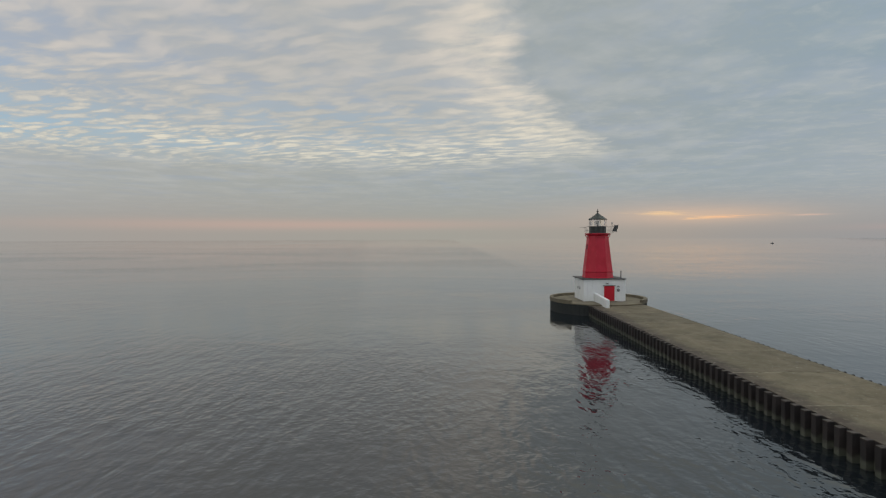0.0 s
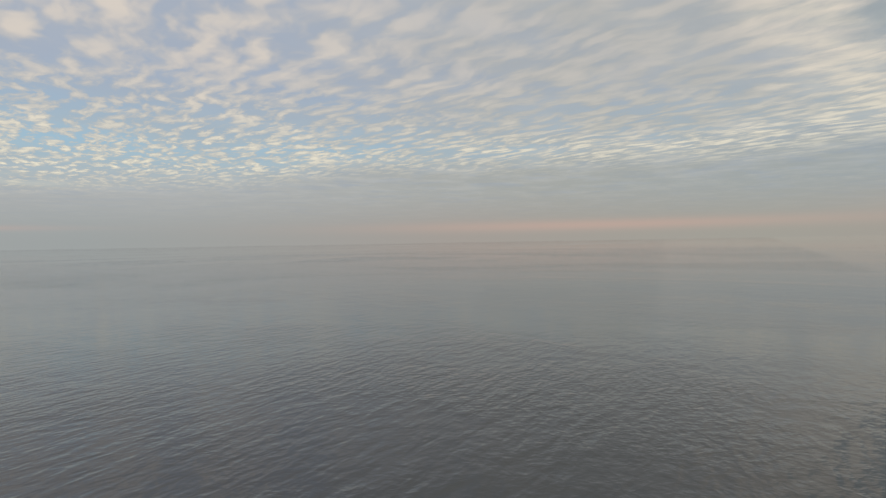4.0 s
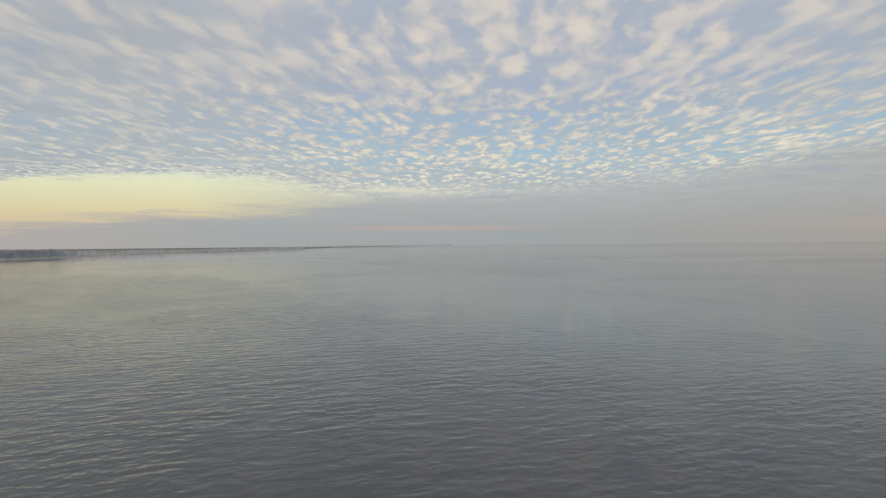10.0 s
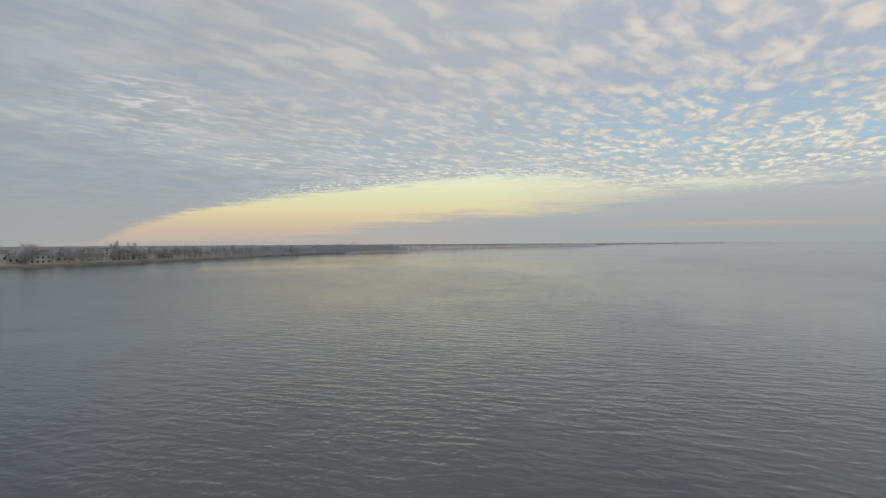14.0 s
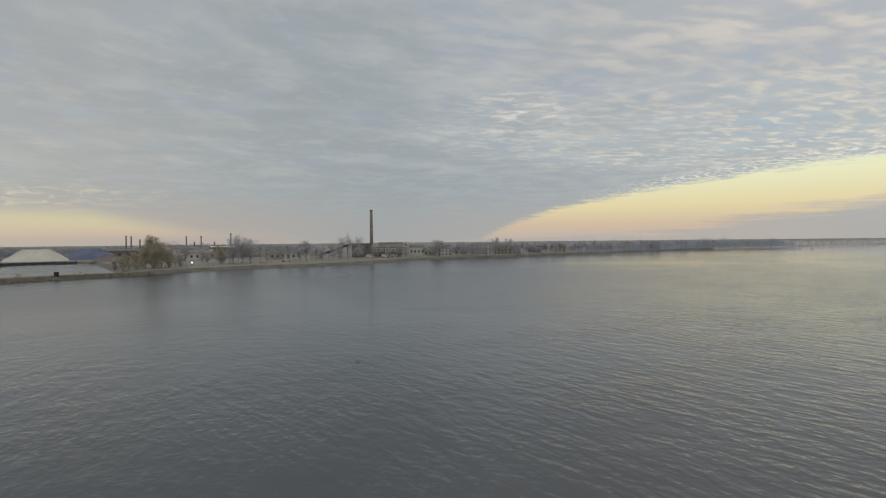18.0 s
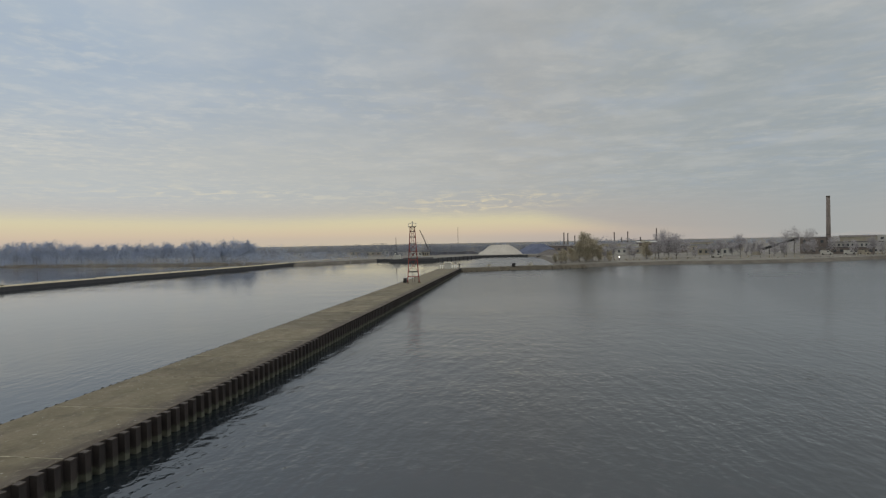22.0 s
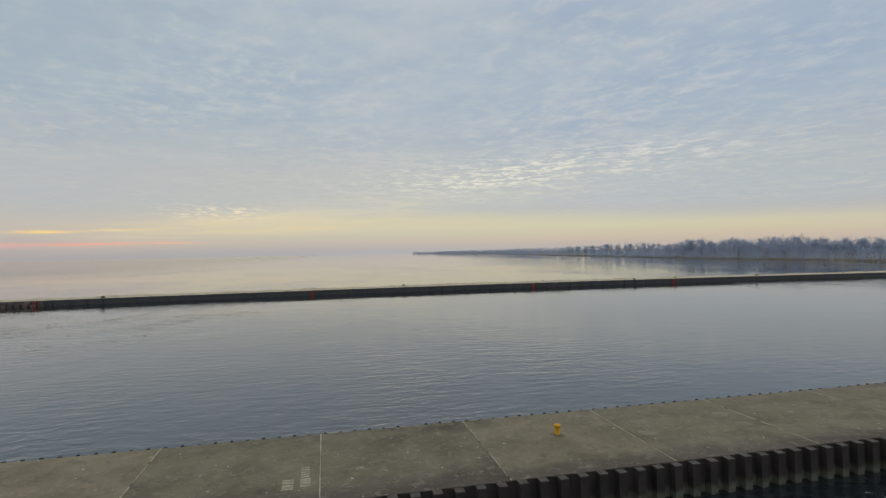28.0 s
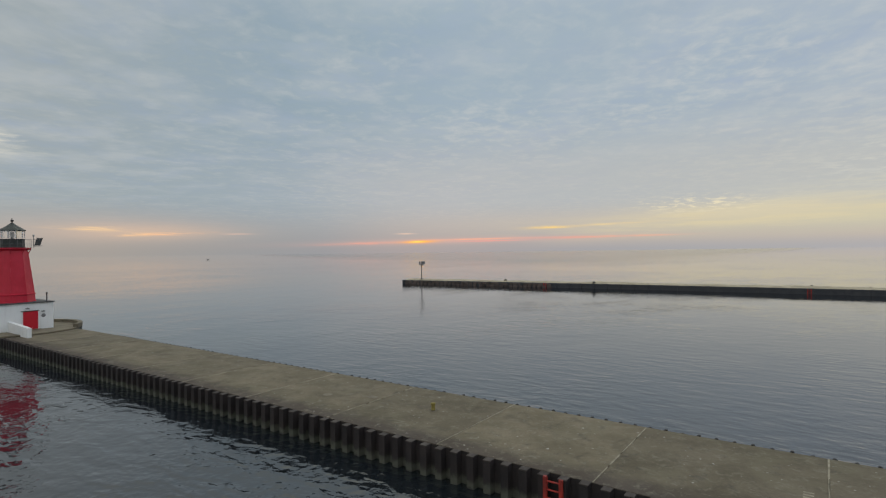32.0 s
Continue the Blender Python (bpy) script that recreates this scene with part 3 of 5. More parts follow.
def lake():
    m = bpy.data.materials.new("lake_water")
    m.use_nodes = True
    n = Nodes(m.node_tree)
    tex = n.add("ShaderNodeTexCoord").outputs["Object"]

    def layer(angle, sx, sy, scale, detail, warp=0.3):
        mp = n.add("ShaderNodeMapping")
        n.put(mp.inputs[0], tex)
        mp.inputs["Rotation"].default_value = (0, 0, radians(angle))
        mp.inputs["Scale"].default_value = (sx, sy, 1)
        return n.noise(mp.outputs[0], scale, detail, 0.55, warp)

    def crest(value):
        """Sharp tops and round hollows."""
        return n.math("SUBTRACT", 1.0, n.math("MULTIPLY", n.math("POWER", n.math("ABSOLUTE", n.math("SUBTRACT", value, 0.5)), 0.8), 2.0))

    def train(angle, length, warp):
        """Crests that follow one another across the lake, bent and broken by a warp."""
        mp = n.add("ShaderNodeMapping")
        n.put(mp.inputs[0], tex)
        mp.inputs["Rotation"].default_value = (0, 0, radians(angle))
        mp.inputs["Scale"].default_value = (0.5, 1, 1)
        node = n.add("ShaderNodeTexWave")
        node.bands_direction = "Y"
        n.put(node.inputs["Vector"], mp.outputs[0])
        node.inputs["Scale"].default_value = 0.314 / length
        node.inputs["Distortion"].default_value = warp
        node.inputs["Detail"].default_value = 2.0
        node.inputs["Detail Scale"].default_value = 2.2
        return node.outputs["Fac"]

    swell = layer(8, 0.6, 1.0, 0.2, 1)
    chop = layer(12, 0.55, 1.0, 0.85, 2, 0.3)
    wave = crest(layer(-14, 0.6, 1.0, 0.95, 1, 0.4))
    trains = n.math("ADD", n.math("MULTIPLY", train(4, 1.7, 8.0), 0.04), n.math("MULTIPLY", train(-17, 1.05, 9.0), 0.026))
    ripple = layer(50, 1.0, 0.95, 2.4, 2)
    calm = n.span(layer(0, 1.0, 0.5, 0.012, 4, 0.8), 0.4, 0.62, 0.3, 1.0)
    patchy = n.span(layer(70, 1.0, 0.7, 0.09, 3, 0.6), 0.38, 0.64, 0.3, 1.0)
    # how far off the middle of the pier the water lies
    away = n.add("ShaderNodeVectorMath")
    away.operation = "DISTANCE"
    n.put(away.inputs[0], tex)
    away.inputs[1].default_value = (-60, 0, 0)
    reach = away.outputs["Value"]
    ripple = n.math("MULTIPLY", ripple, n.span(reach, 50, 150, 1.0, 0.3))
    small = n.math("ADD", n.math("MULTIPLY", wave, 0.06), n.math("MULTIPLY", ripple, 0.1))
    height = n.math("ADD", n.math("MULTIPLY", swell, 0.12), n.math("ADD", n.math("MULTIPLY", chop, 0.19), n.math("MULTIPLY", n.math("ADD", small, trains), patchy)))
    lee = n.add("ShaderNodeVectorMath")
    lee.operation = "DISTANCE"
    n.put(lee.inputs[0], tex)
    lee.inputs[1].default_value = (-275, 10, 0)
    # calmer in the lee of the shore and the pier
    height = n.math("MULTIPLY", n.math("MULTIPLY", height, calm), n.span(lee.outputs["Value"], 90, 250, 0.7, 1.0))
    split = n.add("ShaderNodeSeparateXYZ")
    n.put(split.inputs[0], tex)
    height = n.math("MULTIPLY", height, n.span(split.outputs[1], -12, 0, 0.5, 1.0))      # sheltered between the piers
    height = n.math("MULTIPLY", height, n.span(reach, 220, 1000, 1.0, n.span(split.outputs[1], -400, 0, 0.5, 0.15)))
    slick = n.span(layer(20, 0.3, 1.0, 0.007, 2, 0.6), 0.56, 0.62, 1.0, 0.15)      # oily calm bands, off the northern beach above all
    slick = n.math("MAXIMUM", slick, n.span(split.outputs[1], 150, 500, 0.6, 0.0))
    height = n.math("MULTIPLY", height, slick)
    relief = n.add("ShaderNodeBump")
    relief.inputs["Strength"].default_value = 1.0
    relief.inputs["Distance"].default_value = 0.55
    n.put(relief.inputs["Height"], height)
    # a breath of wind roughens the open lake beyond the end of the south pier
    breeze = n.math("MULTIPLY", n.span(split.outputs[0], -70, 120, 0.0, 0.11), n.span(n.math("MULTIPLY_ADD", split.outputs[0], 0.7, split.outputs[1]), 0, -350))
    p = n.add("ShaderNodeBsdfPrincipled")
    n.put(p.inputs["Base Color"], n.mix(n.noise(tex, 0.02, 3), rgb(22, 30, 37), rgb(30, 35, 38)))
    # ripples too fine to model roughen the water off the pier; far out on the lake it lies smooth
    n.put(p.inputs["Roughness"], n.math("MULTIPLY_ADD", slick, n.math("MULTIPLY", n.math("SUBTRACT", n.span(reach, 40, 200, 0.02, 0.105), n.span(reach, 250, 800, 0.0, 0.05)), n.math("MULTIPLY", n.span(calm, 0.3, 1.0, 0.7, 1.0), n.span(split.outputs[1], -10, 0, 0.35, 1.0))), n.math("ADD", n.math("MULTIPLY", n.span(lee.outputs["Value"], 70, 290, 0.18, 0.0), n.span(split.outputs[1], -6, 6)), breeze)))
    p.inputs["IOR"].default_value = 1.75
    n.put(p.inputs["Normal"], relief.outputs[0])
    out = n.add("ShaderNodeOutputMaterial")
    n.put(out.inputs[0], p.outputs[0])
    return m


WATER = lake()


# ---- mesh helpers ----
def shape(name, bm, material, smooth=False):
    me = bpy.data.meshes.new(name)
    bm.to_mesh(me)
    bm.free()
    if smooth:
        me.polygons.foreach_set("use_smooth", [True] * len(me.polygons))
    me.materials.append(material)
    return me


def part(name, bm, material, parent, label="", smooth=False):
    ob = new(name, bm if isinstance(bm, bpy.types.Mesh) else shape(name, bm, material, smooth))
    ob.parent = parent
    return tagged(ob, label)


def thing(name, label, category, m=None, group="", kind=""):
    ob = new(name)
    if m is not None:
        ob.matrix_basis = m
    return tagged(ob, label, category, group, kind)


def box(bm, x0, y0, z0, x1, y1, z1, bevel=0.0):
    made = bmesh.ops.create_cube(bm, size=1)["verts"]
    bmesh.ops.scale(bm, vec=(x1 - x0, y1 - y0, z1 - z0), verts=made)
    bmesh.ops.translate(bm, vec=((x0 + x1) / 2, (y0 + y1) / 2, (z0 + z1) / 2), verts=made)
    if bevel:
        edges = list({e for v in made for e in v.link_edges})
        bmesh.ops.bevel(bm, geom=edges, offset=bevel, segments=2, affect="EDGES", profile=0.6)
    return bm


def tube(bm, a, b, r0, r1=None, sides=8, caps=True):
    """A tapered bar from a to b."""
    a, b = Vector(a), Vector(b)
    r1 = r0 if r1 is None else r1
    q = (b - a).to_track_quat("Z", "Y").to_matrix()
    rings = []
    for at, r in ((a, r0), (b, r1)):
        rings.append([bm.verts.new(at + q @ Vector((r * math.cos(t), r * math.sin(t), 0))) for t in (math.tau * (i + 0.5) / sides for i in range(sides))])
    for i in range(sides):
        j = (i + 1) % sides
        bm.faces.new((rings[0][i], rings[0][j], rings[1][j], rings[1][i]))
    if caps:
        bm.faces.new(list(reversed(rings[0])))
        bm.faces.new(rings[1])
    return bm


def lathe(bm, profile, sides, spin=0.0, close=True):
    """Rings (radius, z) round the z axis."""
    rings = [[bm.verts.new((r * math.cos(t), r * math.sin(t), z)) for t in (math.tau * i / sides + spin for i in range(sides))] for r, z in profile]
    for lo, hi in zip(rings, rings[1:]):
        for i in range(sides):
            j = (i + 1) % sides
            bm.faces.new((lo[i], lo[j], hi[j], hi[i]))
    if close:
        bm.faces.new(list(reversed(rings[0])))
        bm.faces.new(rings[-1])
    return bm


def prism(bm, outline, z0, z1):
    """An upright prism over a counter-clockwise outline."""
    lo = [bm.verts.new((x, y, z0)) for x, y in outline]
    hi = [bm.verts.new((x, y, z1)) for x, y in outline]
    k = len(outline)
    for i in range(k):
        j = (i + 1) % k
        bm.faces.new((lo[i], lo[j], hi[j], hi[i]))
    bm.faces.new(hi)
    bm.faces.new(list(reversed(lo)))
    return bm


B = bmesh.new


# ---- the lake ----
bm = B()
bmesh.ops.create_circle(bm, cap_ends=True, cap_tris=True, segments=96, radius=9000)
water = tagged(new("water", shape("water", bm, WATER)), "calm grey lake with low ripples reflecting the cloudy sky", "water", kind="structure")
water.location.z = 0.18

# ---- the north pier ----
DECK, NORTH, SOUTH = 1.48, 2.44, -4.6
WEST_END, JOINT0, BAY = -252.0, -58.8, 6.65
pier = thing("pier", "long straight concrete pier deck between steel sheet piling", "pier", kind="structure")
bm = B()
box(bm, WEST_END, SOUTH + 0.05, -1.5, -4.0, NORTH - 0.12, DECK - 0.25)
part("core", bm, CONCRETE, pier)


def slab_mesh(length):
    bm = B()
    box(bm, 0.02, SOUTH, -0.25, length - 0.02, NORTH - 0.1, 0.0, 0.025)
    return shape("slab", bm, CONCRETE)


slab = slab_mesh(BAY)
bays = []
x = JOINT0 + 8 * BAY
while x > WEST_END + BAY:
    bays.append(x)
    x -= BAY
for x in bays:
    s = part("slab", slab, None, pier)
    s.location = (x - BAY, 0, DECK)
s = part("slab", slab_mesh(-4.6 - bays[0]), None, pier)
s.location = (bays[0], 0, DECK)
s = part("slab", slab_mesh(bays[-1] - BAY - WEST_END), None, pier)
s.location = (WEST_END, 0, DECK)


def joint_mesh(seed):
    """A strip of pale sealant that has come away here and there."""
    rnd = random.Random(seed)
    bm = B()
    y = SOUTH + 0.05
    while y < NORTH - 0.2:
        run = rnd.uniform(0.5, 2.2)
        w = rnd.uniform(0.014, 0.03)
        box(bm, -w + rnd.uniform(-0.01, 0.01), y, -0.03, w, min(y + run, NORTH - 0.12), 0.012)
        y += run + rnd.choice((0.0, 0.02, 0.05, 0.25))
    return shape("joint", bm, SEALANT)


joints = [joint_mesh(i) for i in range(4)]
for i, x in enumerate(bays):
    s = part("joint", joints[i % 4], None, pier, "pale sealant line")
    s.location = (x, 0, DECK)

# sheet piling on the north face: hat-shaped piles with steel caps
PITCH = 0.77


def pile_mesh():
    bm = B()
    path = [(-0.385, 0.0), (-0.17, 0.0), (-0.14, 0.3), (0.17, 0.3), (0.2, 0.0), (0.385, 0.0)]
    rows = [[bm.verts.new((u, v, z)) for u, v in path] for z in (-1.2, 0.3, 0.8, 1.46)]
    for lo, hi in zip(rows, rows[1:]):
        for i in range(len(path) - 1):
            bm.faces.new((lo[i + 1], lo[i], hi[i], hi[i + 1]))
    return shape("pile", bm, STEEL)


def cap_mesh():
    bm = B()
    box(bm, -0.15, -0.06, 1.42, 0.18, 0.315, 1.465, 0.008)
    return shape("pile_cap", bm, STEELCAP)


piling = thing("sheet_piling", "rusty dark steel sheet piling with pale waterline stains along the pier", "sheet piling", kind="structure")
pile, cap = pile_mesh(), cap_mesh()
rnd = random.Random(5)
far_piles = B()
x, count = -5.2, 0
while x > WEST_END:
    if count < 290:
        s = part("pile", pile, None, piling)
        s.location = (x, NORTH - 0.08 + rnd.uniform(-0.012, 0.012), rnd.uniform(-0.03, 0.02))
        if count < 150:
            c = part("pile_cap", cap, None, s)
    else:
        box(far_piles, x - 0.16, NORTH - 0.08, -1.2, x + 0.2, NORTH + 0.18, 1.46)
    x -= PITCH
    count += 1
tagged(part("far_piles", far_piles, STEEL, piling), kind="stuff")
bm = B()
box(bm, WEST_END, NORTH - 0.14, -1.2, -5.0, NORTH - 0.085, 1.44)
part("backing_wall", bm, STEEL, piling)

# steel edge and pile heads along the channel side
edge = thing("channel_edge", "dark steel sheet pile heads along the channel edge of the pier", "pier edge", kind="structure")
bm = B()
box(bm, WEST_END, SOUTH - 0.18, -1.2, -5.0, SOUTH - 0.01, 1.41, 0.02)
part("wall", bm, STEEL, edge)
bm = B()
box(bm, -0.065, -0.09, 0.0, 0.065, 0.03, 0.085, 0.02)
head = shape("pile_head", bm, DARKSTEEL)
x, count = -14.0, 0
rest = B()
while x > WEST_END:
    if count < 280:
        if rnd.random() < 0.95:
            s = part("pile_head", head, None, edge)
            s.location = (x, SOUTH - 0.04, 1.41 + rnd.uniform(-0.01, 0.03))
    else:
        box(rest, x - 0.1, SOUTH - 0.13, 1.4, x + 0.1, SOUTH - 0.01, 1.48)
    x -= 0.67
    count += 1
tagged(part("far_pile_heads", rest, DARKSTEEL, edge), kind="stuff")


# mortar patches, droppings and painted marks on the deck
def patch(x, y, w, d, seed):
    r = random.Random(seed)
    bm = B()
    k = 14
    pts = [(w * (0.5 + r.uniform(-0.08, 0.08)) * math.cos(math.tau * i / k), d * (0.5 + r.uniform(-0.08, 0.08)) * math.sin(math.tau * i / k)) for i in range(k)]
    prism(bm, pts, -0.02, 0.006)
    ob = part("mortar_patch", bm, PATCH, pier, "pale mortar patch")
    ob.location = (x, y, DECK)


for i, (x, y, w, d) in enumerate([(-91.05, -2.16, 0.8, 0.7), (-91.07, -0.67, 0.8, 0.7), (-86.65, -2.2, 0.8, 0.7), (-86.2, -0.75, 0.8, 0.7),
                                  (-17.3, -0.28, 0.55, 0.5), (-51.5, -1.6, 0.7, 0.5), (-49.0, -0.6, 0.6, 0.5), (-118.0, -2.0, 0.9, 0.8), (-118.2, 0.4, 0.9, 0.8)]):
    patch(x, y, w, d, i)
rnd = random.Random(11)
for i in range(70):
    patch(rnd.uniform(-130, -10), rnd.uniform(SOUTH + 0.4, NORTH - 0.3), rnd.uniform(0.07, 0.22), rnd.uniform(0.06, 0.16), 100 + i)

marks = thing("painted_marks", "faded white stencilled marks painted on the pier deck", "marking", kind="structure")
for x0, w, bars in ((-70.98, 0.2, (0.24, 0.38, 0.52, 0.72, 0.86, 1.0)), (-71.58, 0.18, (0.28, 0.42, 0.56, 0.7, 0.86)), (-71.56, 0.15, (-0.8, -0.58, -0.36, -0.14, 0.06))):
    for y in bars:
        bm = B()
        box(bm, x0 - w, y - 0.055, DECK - 0.01, x0 + w, y + 0.055, DECK + 0.006)
        part("bar", bm, SEALANT, marks)


# mooring bollards and the safety ladder
def bollard(x, y, size, paint, label):
    t = thing("bollard", label, "bollard", pose(x, y, DECK) @ Matrix.Scale(size, 4), "yellow bollards on the pier")
    part("base_plate", box(B(), -0.34, -0.34, 0, 0.34, 0.34, 0.035, 0.01), PATCH, t, "pale mortar base")
    bm = B()
    lathe(bm, [(0.2, 0.035), (0.2, 0.06), (0.155, 0.1), (0.15, 0.46), (0.2, 0.52), (0.215, 0.56), (0.2, 0.62), (0.12, 0.645)], 18)
    part("post", bm, paint, t, smooth=True)
    part("foot_ring", lathe(B(), [(0.235, 0.035), (0.235, 0.06), (0.2, 0.062)], 16), DARKSTEEL, t, "dark rusted foot ring")
    for i in range(4):
        a = math.tau * (i + 0.5) / 4
        part("bolt", lathe(B(), [(0.022, 0.03), (0.022, 0.075)], 6), DARKSTEEL, t).location = (0.27 * math.cos(a), 0.27 * math.sin(a), 0)


bollard(-82.3, -1.6, 0.74, YELLOW, "short yellow painted steel mooring bollard on the pier deck")
bollard(-55.85, -1.4, 0.62, FADEDYELLOW, "short faded yellow mooring bollard with worn paint on the pier deck")


def ladder(x, y, out, z_top, group, colour):
    t = thing("ladder", "red painted steel safety ladder on the face of the pier", "ladder", pose(x, y, 0), group)
    for side in (-0.3, 0.3):
        part("rail", box(B(), side - 0.07, 0, -0.8, side + 0.07, out, z_top, 0.012), colour, t)
    for i in range(8):
        z = -0.5 + i * 0.3
        if z < z_top - 0.05:
            part("rung", tube(B(), (-0.3, out * 0.6, z), (0.3, out * 0.6, z), 0.03), colour, t)
    return t


ladder(-64.15, NORTH + 0.19, 0.12, 1.46, "red ladders on the piers", LADDER)

# ---- the lighthouse ----
light_platform = thing("lighthouse_platform", "round concrete caisson platform with stained dark walls at the pier head", "platform", kind="structure")
bm = B()
lathe(bm, [(6.25, -1.5), (6.25, 1.45), (6.2, 1.55), (6.1, 1.57)], 48)
part("caisson", bm, CAISSON, light_platform, smooth=False)
bm = B()
lathe(bm, [(6.26, 1.5), (6.29, 1.52), (6.29, 1.61), (6.25, 1.65), (0.5, 1.65)], 48)
part("paving", bm, PLATFORM, light_platform, "brown concrete paving")
for i in range(32):
    a, b = (radians(-133 + 266 * (i + e) / 32) for e in (0.01, 0.99))
    bm = B()
    prism(bm, [(5.85 * math.cos(a), 5.85 * math.sin(a)), (6.3 * math.cos(a), 6.3 * math.sin(a)), (6.3 * math.cos(b), 6.3 * math.sin(b)), (5.85 * math.cos(b), 5.85 * math.sin(b))], 1.6, 1.98)
    part("parapet_block", bm, PLATFORM, light_platform)
house = thing("lighthouse", "red cast iron lighthouse tower on a white concrete base", "lighthouse", pose(0, 0, 1.65))
HB = 2.5
bm = B()
box(bm, -HB, -2.95, 0, HB, HB, 2.84, 0.05)
part("base_building", bm, WHITE, house, "white painted concrete base building")
part("roof_slab", box(B(), -HB - 0.14, -3.02, 2.842, HB + 0.14, HB + 0.22, 2.95, 0.02), ROOFGREY, house, "dark grey roof slab")
# door in the pier side
door = part("door", box(B(), -HB - 0.06, -1.57, 0.06, -HB + 0.02, -0.17, 1.97, 0.012), DOORRED, house, "red steel door")
for y in (-1.57, -0.09):
    part("jamb", box(B(), -HB - 0.08, y - 0.0, 0.0, -HB + 0.02, y + 0.07, 2.04), WHITE, door)
part("lintel", box(B(), -HB - 0.1, -1.61, 1.975, -HB + 0.02, 0.01, 2.06), DARKSTEEL, door)
part("handle", tube(B(), (-HB - 0.12, -1.42, 0.95), (-HB - 0.12, -1.42, 1.15), 0.02), DARKSTEEL, door)
part("threshold", box(B(), -HB - 0.5, -1.75, -0.02, -HB - 0.01, 0.0, 0.07, 0.02), PLATFORM, house)
for y, z in ((-0.55, 2.3), (-1.95, 1.9)):
    lamp = part("wall_lamp", box(B(), -HB - 0.16, y - 0.16, z - 0.05, -HB + 0.01, y + 0.16, z + 0.06, 0.02), GREYMETAL, house, "grey wall lamp")
    part("bracket", tube(B(), (-HB, y, z + 0.05), (-HB - 0.18, y, z + 0.1), 0.025), DARKSTEEL, lamp)
part("vent_cover", lathe(B(), [(0.2, 0.0), (0.2, 0.04), (0.14, 0.06)], 20), GREYMETAL, house, "round grey vent cover").matrix_basis = pose(-HB + 0.01, -2.0, 1.45, 0, -90, 0)
for y in (-0.6, 0.4):
    part("port_cover", lathe(B(), [(0.2, 0.0), (0.2, 0.04), (0.16, 0.06)], 16), GREYMETAL, house).matrix_basis = pose(y, HB - 0.01, 1.6, -90, 0, 0)
# wing wall that shelters the door
bm = B()
outline = [(-8.0, 0), (-HB, 0), (-HB, 1.25), (-8.0, 0.95)]
lo = [bm.verts.new((u, 0.75, z - 0.17)) for u, z in outline]
hi = [bm.verts.new((u, 1.15, z - 0.17)) for u, z in outline]
bm.faces.new(lo)
bm.faces.new(list(reversed(hi)))
for i in range(4):
    j = (i + 1) % 4
    bm.faces.new((lo[j], lo[i], hi[i], hi[j]))
part("wing_wall", bm, WHITE, house, "low white sloping wing wall")

TZ = 2.95
SP = math.pi / 8
bm = B()
lathe(bm, [(2.06, TZ), (2.06, TZ + 0.1), (1.99, TZ + 0.14), (1.96, TZ + 0.75), (2.04, TZ + 0.8), (2.04, TZ + 0.88), (1.92, TZ + 0.92)], 8, SP)
part("tower_skirt", bm, RED, house, "bolted red skirt at the tower foot")
bm = B()
lathe(bm, [(1.9, TZ + 0.9), (1.36, 8.4), (1.32, 8.64)], 8, SP)
tower = part("tower", bm, RED, house, "red octagonal tapering tower")
for i in range(8):
    a = math.tau * i / 8 + SP
    part("corner_rib", tube(B(), (1.9 * math.cos(a), 1.9 * math.sin(a), TZ + 0.9), (1.36 * math.cos(a), 1.36 * math.sin(a), 8.4), 0.035, 0.03, 6), RED, tower)
for h in (1.9, 4.1):
    k = (h - 0.9) / (8.4 - TZ - 0.9)
    r = (1.9 * (1 - k) + 1.36 * k) * math.cos(SP)
    win = part("tower_window", box(B(), -0.22, -0.05, -0.36, 0.22, 0.06, 0.36, 0.02), DARKSTEEL, tower)
    win.matrix_basis = pose(0, r - 0.02, TZ + h, 7, 0, 0) if h > 3 else pose(0, -r + 0.02, TZ + h, -7, 0, 180)
bm = B()
lathe(bm, [(1.38, 8.52), (1.58, 8.7), (1.66, 8.72), (1.66, 8.84), (1.0, 8.85)], 8, SP)
gallery = part("gallery", bm, RED, house, "red gallery deck with brackets")
for i in range(8):
    a = math.tau * i / 8 + SP
    ca, sa = math.cos(a), math.sin(a)
    part("bracket", tube(B(), (1.38 * ca, 1.38 * sa, 8.2), (1.64 * ca, 1.64 * sa, 8.7), 0.05, 0.04, 6), RED, gallery)
rail = part("gallery_railing", lathe(B(), [(1.67, 9.72), (1.69, 9.72), (1.69, 9.742), (1.67, 9.742)], 24, close=False), GREYMETAL, house, "thin grey gallery railing")
part("mid_rail", lathe(B(), [(1.67, 9.24), (1.685, 9.24), (1.685, 9.255), (1.67, 9.255)], 24, close=False), GREYMETAL, rail)
for i in range(16):
    a = math.tau * i / 16
    part("baluster", tube(B(), (1.68 * math.cos(a), 1.68 * math.sin(a), 8.84), (1.68 * math.cos(a), 1.68 * math.sin(a), 9.74), 0.011, sides=5), GREYMETAL, rail)
bm = B()
lathe(bm, [(1.14, 8.84), (1.14, 8.94), (1.1, 8.97), (1.1, 9.7), (1.16, 9.74), (1.16, 9.8)], 10)
part("lantern_parapet", bm, LANTERN, house, "dark green grey lantern parapet")
for i in range(10):
    a = math.tau * i / 10
    part("mullion", tube(B(), (1.09 * math.cos(a), 1.09 * math.sin(a), 9.88), (1.09 * math.cos(a), 1.09 * math.sin(a), 10.78), 0.035, sides=6), WHITE, house)
